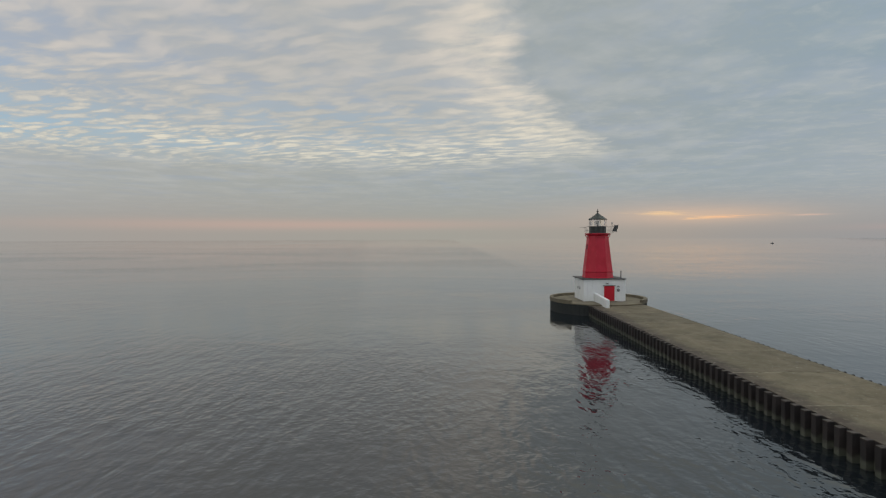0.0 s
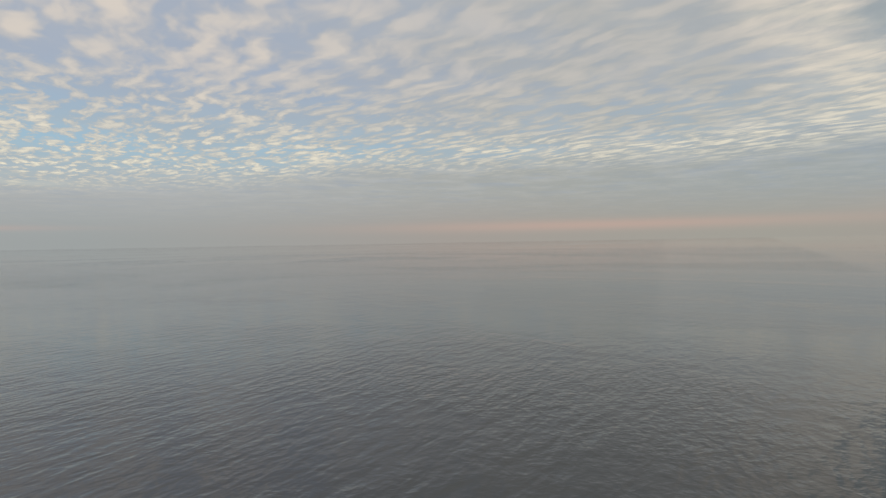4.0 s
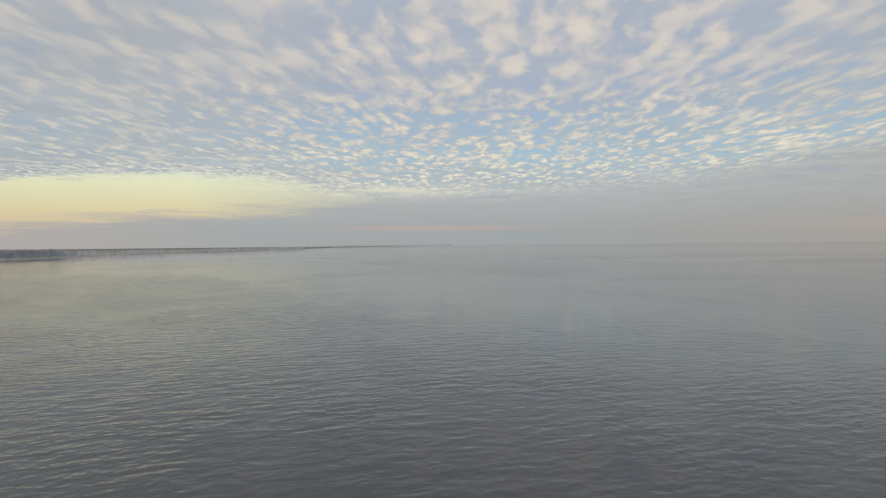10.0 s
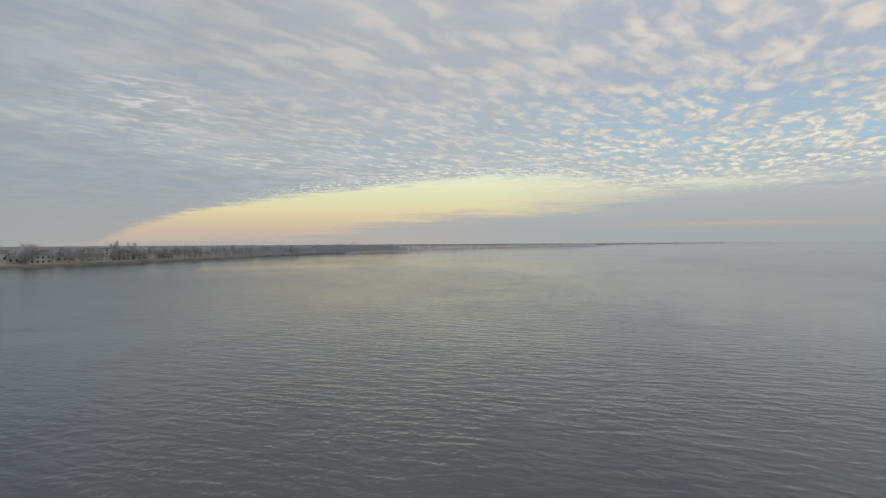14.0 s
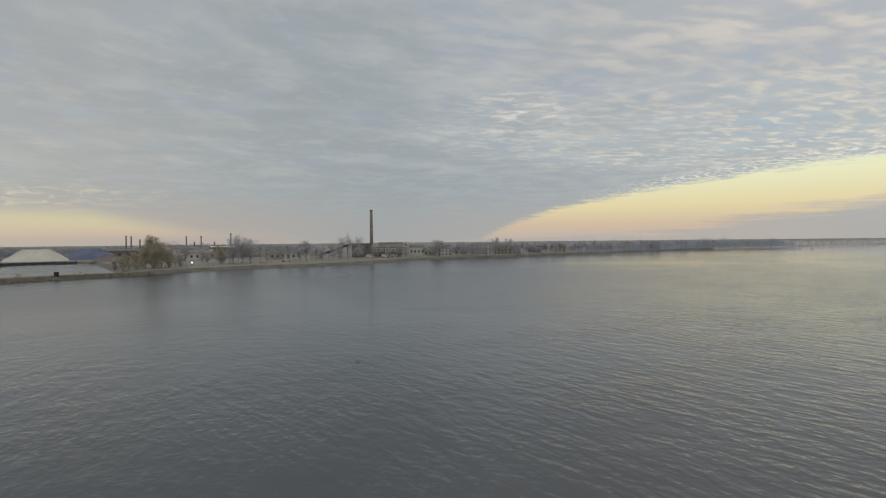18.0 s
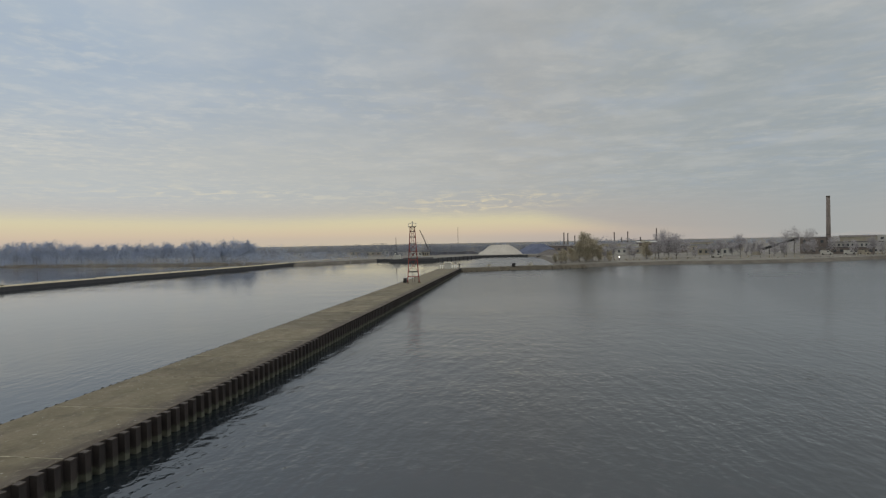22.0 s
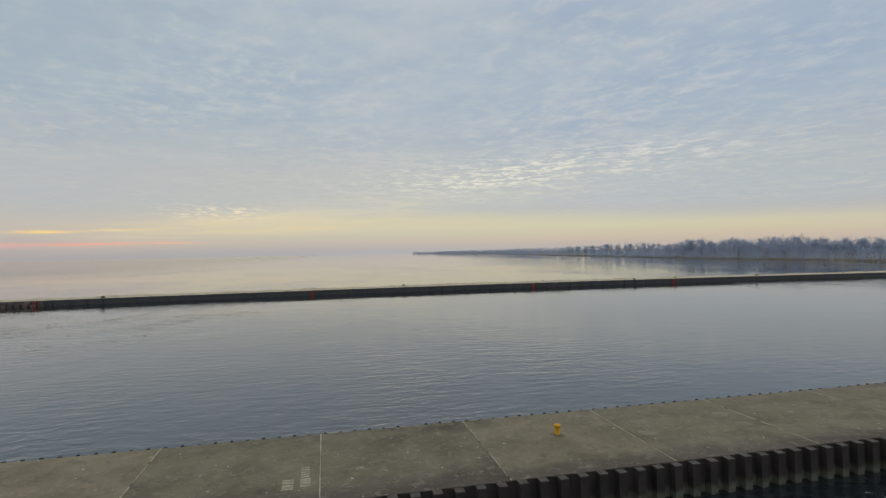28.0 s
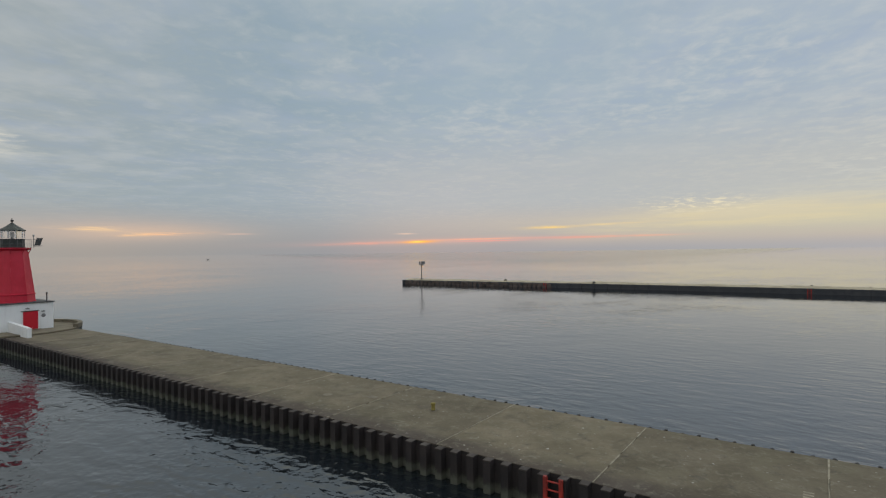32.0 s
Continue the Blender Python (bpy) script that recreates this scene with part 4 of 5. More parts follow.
for i in range(10):
    a, b = math.tau * i / 10, math.tau * (i + 1) / 10
    bm = B()
    q = [(1.08 * math.cos(t), 1.08 * math.sin(t)) for t in (a, b)]
    vs = [bm.verts.new((*q[0], 9.9)), bm.verts.new((*q[1], 9.9)), bm.verts.new((*q[1], 10.78)), bm.verts.new((*q[0], 10.78))]
    bm.faces.new(vs)
    part("pane", bm, GLASS, house).visible_shadow = False
part("beacon", lathe(B(), [(0.12, 9.8), (0.12, 10.05), (0.19, 10.1), (0.21, 10.3), (0.19, 10.5), (0.1, 10.55)], 14), PALE, house, "small grey beacon lens", smooth=True)
bm = B()
lathe(bm, [(1.08, 10.7), (1.2, 10.68), (1.2, 10.76), (0.95, 10.93), (0.52, 11.22), (0.26, 11.42), (0.14, 11.54)], 10)
roof = part("lantern_roof", bm, LANTERN, house, "dark conical lantern roof")
part("ventilator", lathe(B(), [(0.12, 11.42), (0.07, 11.55), (0.07, 11.66), (0.14, 11.72), (0.15, 11.8), (0.11, 11.88), (0.04, 11.92), (0.03, 12.08)], 14), DARKSTEEL, roof, "dark ventilator ball", smooth=True)
# equipment on the gallery and the roof
gear = part("equipment_arm", tube(B(), (-0.9, -1.66, 8.84), (-0.9, -1.66, 10.1), 0.035), GREYMETAL, house, "grey sensor mast on the gallery")
part("sensor", lathe(B(), [(0.07, 10.05), (0.1, 10.1), (0.1, 10.26), (0.05, 10.3)], 10), PALE, gear).location = (-0.9, -1.66, 0)
panel = part("solar_panel", box(B(), -0.3, -0.02, -0.45, 0.3, 0.02, 0.45, 0.01), GREYMETAL, house, "grey tilted solar panel in a thin frame")
panel.matrix_basis = pose(-0.95, -2.1, 9.5, 24, 0, -68)
for x in (-0.3, 0.3):
    part("frame_bar", box(B(), x - 0.025, -0.035, -0.47, x + 0.025, 0.035, 0.47), GREYMETAL, panel)
for z in (-0.2, 0.18):
    part("cell_rail", box(B(), -0.28, 0.02, z - 0.02, 0.28, 0.03, z + 0.02), PALE, panel)
part("arm", tube(B(), (-0.9, -1.66, 8.97), (-0.9, -2.5, 9.06), 0.025), GREYMETAL, gear)
part("strut", tube(B(), (-0.9, -1.66, 9.8), (-0.9, -2.05, 9.55), 0.022), GREYMETAL, gear)
part("arm", tube(B(), (-0.4, 1.66, 9.64), (-0.4, 2.45, 9.67), 0.022), GREYMETAL, gear)
post = part("roof_post", tube(B(), (-1.2, -2.75, 2.95), (-1.2, -2.75, 3.75), 0.06, 0.05), DARKSTEEL, house, "dark post at the roof edge")
part("cap", lathe(B(), [(0.09, 3.7), (0.09, 3.85)], 10), DARKSTEEL, post).location = (-1.2, -2.75, 0)


# ---- the south pier ----
def offset_line(line, d):
    """The polyline shifted sideways by d (to the right of its run)."""
    res = []
    for i, p in enumerate(line):
        a, b = Vector(line[max(i - 1, 0)]), Vector(line[min(i + 1, len(line) - 1)])
        u = (b - a).normalized()
        res.append((p[0] + u.y * d, p[1] - u.x * d))
    return res


def fine_line(line, step):
    res = []
    for a, b in zip(line, line[1:]):
        k = max(1, int((Vector(b) - Vector(a)).length / step))
        res += [tuple(Vector(a).lerp(Vector(b), i / k)) for i in range(k)]
    return res + [line[-1]]


def strip(bm, left, right, zl, zr):
    lo = [bm.verts.new((*p, zl if not callable(zl) else zl(i))) for i, p in enumerate(left)]
    hi = [bm.verts.new((*p, zr if not callable(zr) else zr(i))) for i, p in enumerate(right)]
    for i in range(len(lo) - 1):
        bm.faces.new((lo[i], lo[i + 1], hi[i + 1], hi[i]))
    return bm


SOUTH_LINE = [(28.0, -100.2), (-30, -105), (-70, -107.2), (-110, -108), (-140, -107), (-180, -105), (-225, -101.5), (-270, -96), (-335, -91), (-400, -88)]
face = fine_line(SOUTH_LINE, 3.0)
rear = offset_line(face, -5.0)
spier = thing("south_pier", "long low dark steel pier filled with pale gravel across the channel", "pier", kind="structure")
rnd = random.Random(21)
part("channel_wall", strip(strip(B(), face, face, -1.0, 1.3), offset_line(face, -0.14), face, 1.32, 1.3), SPIER, spier, "dark stained sheet pile wall")
part("lake_wall", strip(strip(B(), rear, rear, 1.3, -1.0), rear, offset_line(rear, 0.35), 1.3, 1.32), SPIER, spier)
bumps = [1.62 + rnd.uniform(-0.09, 0.14) for _ in face]
mid = offset_line(face, -2.5)
bm = B()
strip(bm, offset_line(face, -0.12), mid, lambda i: 1.3, lambda i: bumps[i])
strip(bm, mid, offset_line(face, -4.7), lambda i: bumps[i], lambda i: 1.3)
part("gravel_fill", bm, GRAVEL, spier, "pale gravel fill")
bm = B()
prism(bm, [face[0], rear[0], (rear[0][0] - 0.2, rear[0][1]), (face[0][0] - 0.2, face[0][1])][::-1], -1.0, 1.4)
part("end_wall", bm, SPIER, spier)
for i in range(len(face) - 1):
    if i > 60:
        break
    p = face[i]
    u = (Vector(face[i + 1]) - Vector(p)).normalized()
    q = part("fender_pile", box(B(), -0.2, -0.16, -1.0, 0.2, 0.05, 1.36), SPIER, spier)
    q.matrix_basis = pose(p[0], p[1] + 0.12, 0, 0, 0, math.degrees(math.atan2(u.y, u.x)))
for i in range(26):
    k = rnd.randrange(4, len(face) - 2)
    p = offset_line(face, -rnd.uniform(0.5, 4.0))[k]
    bm = B()
    bmesh.ops.create_icosphere(bm, subdivisions=1, radius=rnd.uniform(0.18, 0.45))
    for v in bm.verts:
        v.co *= rnd.uniform(0.75, 1.2)
        v.co.z *= 0.7
    part("boulder", bm, STONE, spier, "grey boulder").location = (*p, 1.58)
# the outer end is faced with old brown stone blocks
x = 27.4
while x > -16.0:
    for z in (0.02, 0.6):
        w, h = rnd.uniform(0.7, 1.25), rnd.uniform(0.48, 0.58)
        y = -100.2 - 4.8 * (28.0 - x) / 58.0
        q = part("stone_block", box(B(), -w / 2, -0.25, 0, w / 2, rnd.uniform(0.16, 0.34), h, 0.05), CRIB, spier, "brown stone block")
        q.matrix_basis = pose(x - rnd.uniform(0.4, 0.8), y, z, rnd.uniform(-3, 3), 0, 4.5 + rnd.uniform(-4, 4))
    x -= 1.3
for x, y in ((-15.0, -103.5), (-69.5, -106.9), (-124.0, -107.3), (-163.0, -105.7)):
    ladder(x, y, 0.12, 1.3, "red ladders on the piers", LADDER)

mast = thing("harbour_light", "grey steel harbour light post with square dayboards on the south pier", "light post", pose(23.0, -102.4, 1.4))
part("base", box(B(), -0.5, -0.5, -0.05, 0.5, 0.5, 0.25, 0.03), STONE, mast)
part("post", tube(B(), (0, 0, 0.25), (0, 0, 5.0), 0.13, 0.1, 10), DARKSTEEL, mast)
arm = part("crossbar", tube(B(), (-0.9, 0, 4.35), (0.9, 0, 4.35), 0.06), DARKSTEEL, mast)
part("brace", tube(B(), (-0.8, 0, 4.35), (0, 0, 3.8), 0.04), DARKSTEEL, arm)
part("brace", tube(B(), (0.8, 0, 4.35), (0, 0, 3.8), 0.04), DARKSTEEL, arm)
for x, r in ((-0.75, 20), (0.6, -25)):
    part("dayboard", box(B(), -0.45, -0.03, -0.4, 0.45, 0.03, 0.45, 0.01), GREYMETAL, mast, "square grey dayboard").matrix_basis = pose(x, 0.1, 4.85, 0, 0, r)
part("lamp", lathe(B(), [(0.12, 5.0), (0.16, 5.05), (0.16, 5.3), (0.08, 5.36)], 12), GREYMETAL, mast, "small lamp housing")

# ---- the skeleton tower on the north pier ----
skel = thing("skeleton_tower", "faded red steel lattice light tower standing on the pier", "light tower", pose(-187.6, -1.5, DECK, 0, 0, 12))
LEVELS = [0.15, 1.35, 2.4, 5.0, 6.9, 8.6, 10.0, 11.2, 12.2]


def half(z):
    return 1.28 - (1.28 - 0.5) * (z / 12.2) ** 0.9


CORNERS = [(-1, -1), (1, -1), (1, 1), (-1, 1)]
for cx, cy in CORNERS:
    bm = B()
    for a, b in zip(LEVELS, LEVELS[1:]):
        tube(bm, (cx * half(a), cy * half(a), a), (cx * half(b), cy * half(b), b), 0.085, sides=6)
    part("leg", bm, TOWERRED, skel)
    part("footing", box(B(), cx * 1.28 - 0.3, cy * 1.28 - 0.3, 0, cx * 1.28 + 0.3, cy * 1.28 + 0.3, 0.18, 0.02), PATCH, skel)
for k, z in enumerate(LEVELS[1:]):
    h = half(z)
    for i in range(4):
        a, b = CORNERS[i], CORNERS[(i + 1) % 4]
        r = 0.075 if k in (1, 5, 6, 7) else 0.05
        part("girt", tube(B(), (a[0] * h, a[1] * h, z), (b[0] * h, b[1] * h, z), r, sides=6), DARKSTEEL if k in (1, 4, 5, 6, 7) else TOWERRED, skel)
for z0, z1 in list(zip(LEVELS, LEVELS[1:]))[2:]:
    for i in range(4):
        a, b = CORNERS[i], CORNERS[(i + 1) % 4]
        bm = B()
        tube(bm, (a[0] * half(z0), a[1] * half(z0), z0), (b[0] * half(z1), b[1] * half(z1), z1), 0.03, sides=5)
        tube(bm, (b[0] * half(z0), b[1] * half(z0), z0), (a[0] * half(z1), a[1] * half(z1), z1), 0.03, sides=5)
        part("cross_brace", bm, TOWERRED, skel)
part("top_platform", box(B(), -0.85, -0.85, 12.2, 0.85, 0.85, 12.3, 0.01), DARKSTEEL, skel)
rail = part("top_railing", box(B(), -0.85, -0.85, 12.98, 0.85, -0.81, 13.03), WHITE, skel, "pale railing and boards")
part("rail", box(B(), -0.85, 0.81, 12.98, 0.85, 0.85, 13.03), WHITE, rail)
part("rail", box(B(), -0.85, -0.81, 12.98, -0.81, 0.81, 13.03), WHITE, rail)
part("rail", box(B(), 0.81, -0.81, 12.98, 0.85, 0.81, 13.03), WHITE, rail)
for cx, cy in CORNERS:
    part("post", tube(B(), (cx * 0.82, cy * 0.82, 12.3), (cx * 0.82, cy * 0.82, 13.0), 0.03, sides=6), WHITE, rail)
part("light", lathe(B(), [(0.12, 12.3), (0.09, 12.9), (0.13, 13.0), (0.13, 13.3), (0.07, 13.4)], 12), GREYMETAL, skel, "small grey beacon light")
part("ladder_rail", tube(B(), (1.0, -0.2, 0.2), (0.45, -0.2, 12.2), 0.03, sides=5), DARKSTEEL, skel)
part("ladder_rail", tube(B(), (1.0, 0.2, 0.2), (0.45, 0.2, 12.2), 0.03, sides=5), DARKSTEEL, skel)
cab = thing("equipment_cabinet", "small dark steel equipment cabinet beside the lattice tower", "cabinet", pose(-188.0, -3.4, DECK))
part("body", box(B(), -0.4, -0.35, 0, 0.4, 0.35, 1.0, 0.03), DARKSTEEL, cab)
part("door", box(B(), 0.4, -0.3, 0.1, 0.43, 0.3, 0.92, 0.01), DARKSTEEL, cab)

# ---- the bend of the pier ----
bend_rail = thing("pier_barrier", "pale concrete block with white rails on the pier", "barrier", pose(-247.5, -1.4, DECK, 0, 0, 0))
part("block", box(B(), -1.0, -1.2, 0, 1.0, 0.9, 1.9, 0.06), PALE, bend_rail, "pale concrete block")
part("cap", box(B(), -1.15, -1.35, 1.9, 1.15, 1.05, 2.05, 0.03), PALE, bend_rail)
for y in (-2.6, -1.9, 1.5, 2.2, 2.9):
    part("post", box(B(), 0.6, y - 0.1, 0, 0.8, y + 0.1, 1.25, 0.01), WHITE, bend_rail)
for z in (0.55, 1.05):
    part("rail", box(B(), 0.8, -2.8, z, 0.87, -1.2, z + 0.16), WHITE, bend_rail)
    part("rail", box(B(), 0.8, 0.9, z, 0.87, 3.0, z + 0.16), WHITE, bend_rail)
post = thing("marker_post", "short dark leaning marker post at the bend of the pier", "post", pose(-248.0, 2.2, DECK, 0, 8, 0))
part("stake", tube(B(), (0, 0, -0.1), (0, 0, 1.5), 0.12, 0.1), DARKSTEEL, post)
part("head", box(B(), -0.05, -0.25, 1.2, 0.05, 0.25, 1.6, 0.01), DARKSTEEL, post)

# ---- the shore ----
CX, CY = -72.3, 20.8


def polar(azimuth, reach):
    a = radians(azimuth)
    return CX + reach * math.cos(a), CY + reach * math.sin(a)


SHORE = [polar(a, r) for a, r in (
    (176.0, 196), (173.1, 198), (170.1, 206), (164.1, 221), (158.1, 226), (152.2, 245), (146.6, 289), (141.4, 304), (136.5, 340),
    (133.1, 366), (130.0, 393), (125.5, 455), (122.0, 508), (117.5, 575), (112.4, 690), (104.8, 890), (98, 1150), (92.8, 1420), (88, 2600), (80, 4300))]
INNER = [polar(a, r) for a, r in ((-99.6, 4300), (-102, 2800), (-109, 1500), (-114.5, 850), (-120, 680), (-125.4, 520), (-131, 440), (-137, 385), (-145, 332), (-150, 312),
    (-155, 282), (-159, 276), (-162.5, 292), (-165.6, 310), (-171.4, 305), (-176, 345), (-179, 350), (178.5, 340), (177.5, 290), (176.6, 230))]
coast = INNER + SHORE
back = [polar(a, 4800) for a in (95, 120, 150, 180, 210, 240, 255)]
bm = B()
inland = []
for i, p in enumerate(coast):
    a, b = Vector(coast[max(i - 1, 0)]), Vector(coast[min(i + 1, len(coast) - 1)])
    u = (b - a).normalized()
    inland.append((p[0] - u.y * 5.0, p[1] + u.x * 5.0))
strip(bm, coast[:-6], inland[:-6], -0.5, 1.35)
land_bank = tagged(new("shore_bank", shape("shore_bank", bm, BANK)), "dark eroded bank along the waterline", "shore", kind="structure")
beach = tagged(new("beach", shape("beach", strip(B(), coast[-7:], inland[-7:], -0.5, 1.35), SAND)), "pale sandy beach along the far northern shore", "beach", kind="structure")
bm = B()
vs = [bm.verts.new((*p, 1.35)) for p in inland + back]
for i in range(len(vs)):
    bm.edges.new((vs[i], vs[(i + 1) % len(vs)]))
bmesh.ops.triangle_fill(bm, edges=bm.edges[:], use_beauty=True, normal=(0, 0, 1))
land = tagged(new("ground", shape("ground", bm, EARTH)), "flat shore of dead grass and bare soil", "ground", kind="structure")

# rubble breakwater from the pier to the shore
line = fine_line([(-250.5, -4.0), (-255.0, 6.0), (-262.0, 18.0), (-266.0, 34.0), (-270.0, 44.0)], 1.5)
bw = thing("breakwater", "low grass-topped rubble breakwater joining the pier to the shore", "breakwater", kind="structure")
rnd = random.Random(8)
bm = B()
l0, l1, l2, l3 = (offset_line(line, d) for d in (4.2, 2.4, -2.4, -4.2))
top = [1.4 + rnd.uniform(-0.05, 0.06) for _ in line]
strip(bm, l0, l1, lambda i: -0.6, lambda i: top[i])
strip(bm, l1, l2, lambda i: top[i], lambda i: top[i])
strip(bm, l2, l3, lambda i: top[i], lambda i: -0.6)
part("fill", bm, RUBBLE, bw, "grass-grown gravel top")
for i in range(190):
    k = rnd.randrange(len(line))
    p = offset_line(line, rnd.choice((rnd.uniform(2.2, 4.3), -rnd.uniform(2.2, 4.3))))[k]
    d = (Vector(p) - Vector(line[k])).length
    bm = B()
    bmesh.ops.create_icosphere(bm, subdivisions=1, radius=rnd.uniform(0.25, 0.55))
    for v in bm.verts:
        v.co *= rnd.uniform(0.75, 1.2)
    part("stone", bm, STONE, bw).location = (*p, 1.2 - (d - 2.2) * 0.75)
for a, r in ((-177.1, 187), (178.6, 188)):
    bush_at = polar(a, r)
    t = thing("bush", "low bare brown bush on the breakwater", "bush", pose(*bush_at, 1.45), "bushes on the breakwater")
    bm = B()
    for i in range(420):
        v = Vector((rnd.gauss(0, 0.55), rnd.gauss(0, 0.55), abs(rnd.gauss(0, 0.5))))
        e = v * 0.2 + Vector((rnd.uniform(-0.25, 0.25), rnd.uniform(-0.25, 0.25), rnd.uniform(0.05, 0.35)))
        w = Vector((rnd.uniform(-0.05, 0.05), rnd.uniform(-0.05, 0.05), 0))
        bm.faces.new([bm.verts.new(c) for c in (v, v + w, v + e)])
    part("twig_clump", bm, TWIGBROWN, t)
    part("stem", tube(B(), (0, 0, -0.1), (0, 0, 0.8), 0.08, 0.04), BARK, t)
t = thing("box", "dark square utility box on the breakwater", "box", pose(*polar(-179.7, 188), 1.4))
part("body", box(B(), -0.6, -0.6, -0.05, 0.6, 0.6, 1.05, 0.05), DARKSTEEL, t)
part("lid", box(B(), -0.66, -0.66, 1.05, 0.66, 0.66, 1.13, 0.02), DARKSTEEL, t)


# ---- trees ----
def bare_tree(name, seed, height, spread, twigs, material, low=0.3):
    """A leafless tree: tapered trunk, forked limbs, and a crown of fine twig sprays."""
    r = random.Random(seed)
    t = thing(name, "leafless grey deciduous tree standing on the shore", "tree", pose(0, 0, -50))
    bm = B()
    tips = []
    at, way, thick = Vector((0, 0, -0.3)), Vector((0, 0, 1)), height * 0.016
    stem = []
    for k in range(7):
        end = at + Vector((r.gauss(0, 0.05), r.gauss(0, 0.05), 1)) * height * 0.115
        tube(bm, at, end, thick, thick * 0.8, 6, caps=False)
        stem.append((at, end, thick))
        at, thick = end, thick * 0.8
    stack = []
    for at, end, thick in stem:
        f = at.z / height
        if f < low:
            continue
        for _ in range(3):
            a = r.uniform(0, math.tau)
            out = Vector((math.cos(a) * spread, math.sin(a) * spread, r.uniform(0.45, 1.1))).normalized()
            stack.append((at.lerp(end, r.random()), out, height * r.uniform(0.2, 0.34) * (1.15 - 0.6 * f), thick * 0.5, 1))
    while stack:
        at, way, length, thick, depth = stack.pop()
        end = at + way * length
        tube(bm, at, end, thick, thick * 0.5, 4 if depth < 2 else 3, caps=False)
        tips += [(at.lerp(end, f), depth) for f in (0.4, 0.7, 1.0)]
        if depth < 3:
            for _ in range(2):
                side = Vector((r.gauss(0, 1) * spread, r.gauss(0, 1) * spread, r.uniform(0.0, 1.0)))
                stack.append((at.lerp(end, r.uniform(0.35, 0.95)), (way * 0.7 + side.normalized()).normalized(), length * r.uniform(0.5, 0.75), thick * 0.5, depth + 1))
    part("trunk", bm, BARK, t)
    bm = B()
    outer = [p for p, d in tips if d >= 1]
    for _ in range(twigs):
        p = r.choice(outer) + Vector((r.gauss(0, 0.6), r.gauss(0, 0.6), r.gauss(0, 0.5))) * (height / 12)
        way = Vector((r.gauss(0, 0.6), r.gauss(0, 0.6), r.uniform(0.0, 1.0))).normalized() * r.uniform(0.5, 1.3) * height / 12
        w = Vector((r.gauss(0, 1), r.gauss(0, 1), r.gauss(0, 0.4))).normalized() * 0.15 * height / 12
        bm.faces.new([bm.verts.new(c) for c in (p, p + w, p + way)])
    part("crown", bm, material, t)
    return t


def place(model, x, y, z, size, turn_deg, label="", group=""):
    m = pose(x, y, z, 0, 0, turn_deg) @ Matrix.Diagonal((size, size, size * 1.0, 1))
    ob = copy_thing(model, m)
    return tagged(ob, label, "", group)


# these crowns carry the blue haze tint in their base colour
models = [bare_tree("tree", 30 + i, 12.0, 0.8 + 0.15 * (i % 3), 2000, HAZETWIG, 0.0) for i in range(5)]
tall = [bare_tree("tree", 50 + i, 14.0, 0.5, 700, HAZETWIGGREY, 0.3) for i in range(2)]
dense = [bare_tree("tree", 60 + i, 11.0, 0.85, 5200, TWIGBROWN, -1.0) for i in range(2)]
# crowns in the grey-brown twig colour lightened for haze
brown = [bare_tree("tree", 70 + i, 12.0, 0.85 + 0.15 * (i % 3), 2200, HAZETWIGGREY, 0.0) for i in range(5)]
G = 1.3
rnd = random.Random(77)


def coast_reach(azimuth):
    """How far off the waterline lies in this direction."""
    best = None
    a = radians(azimuth)
    d = Vector((math.cos(a), math.sin(a)))
    for p, q in zip(coast, coast[1:]):
        p, q = Vector(p) - Vector((CX, CY)), Vector(q) - Vector((CX, CY))
        e = q - p
        den = d.x * e.y - d.y * e.x
        if abs(den) < 1e-9:
            continue
        s = (p.x * e.y - p.y * e.x) / den
        u = (p.x * d.y - p.y * d.x) / den
        if s > 0 and 0 <= u <= 1 and (best is None or s > best):
            best = s
    return best or 400


def grove(a0, a1, count, near, deep, lo, hi, group, label, kinds=models):
    for i in range(count):
        a = a0 + (a1 - a0) * (i + rnd.random()) / count
        reach = coast_reach(a) + near + rnd.random() * deep
        x, y = polar(a, reach)
        m = kinds[rnd.randrange(5)]
        place(m, x, y, G, rnd.uniform(lo, hi) / 12.0, rnd.uniform(0, 360), label, group)


grove(-126, -138, 45, 10, 60, 11, 15, "wood on the south shore", "tall leafless tree in the wood on the south shore")
grove(-138, -153, 45, 10, 60, 9.5, 12.5, "wood on the south shore", "tall leafless tree in the wood on the south shore")
grove(-115, -127, 30, 14, 60, 10, 14.5, "wood on the south shore", "tall leafless tree in the wood on the south shore")
grove(146, 128, 60, 5, 45, 4.5, 8.0, "trees on the north shore", "leafless tree among the houses on the shore", brown)
grove(128, 112, 56, 6, 50, 4.5, 8.0, "trees on the north shore", "leafless tree among the houses on the shore", brown)
grove(172, 148, 26, 22, 50, 4.5, 8.0, "trees by the works", "small leafless tree near the works", brown)
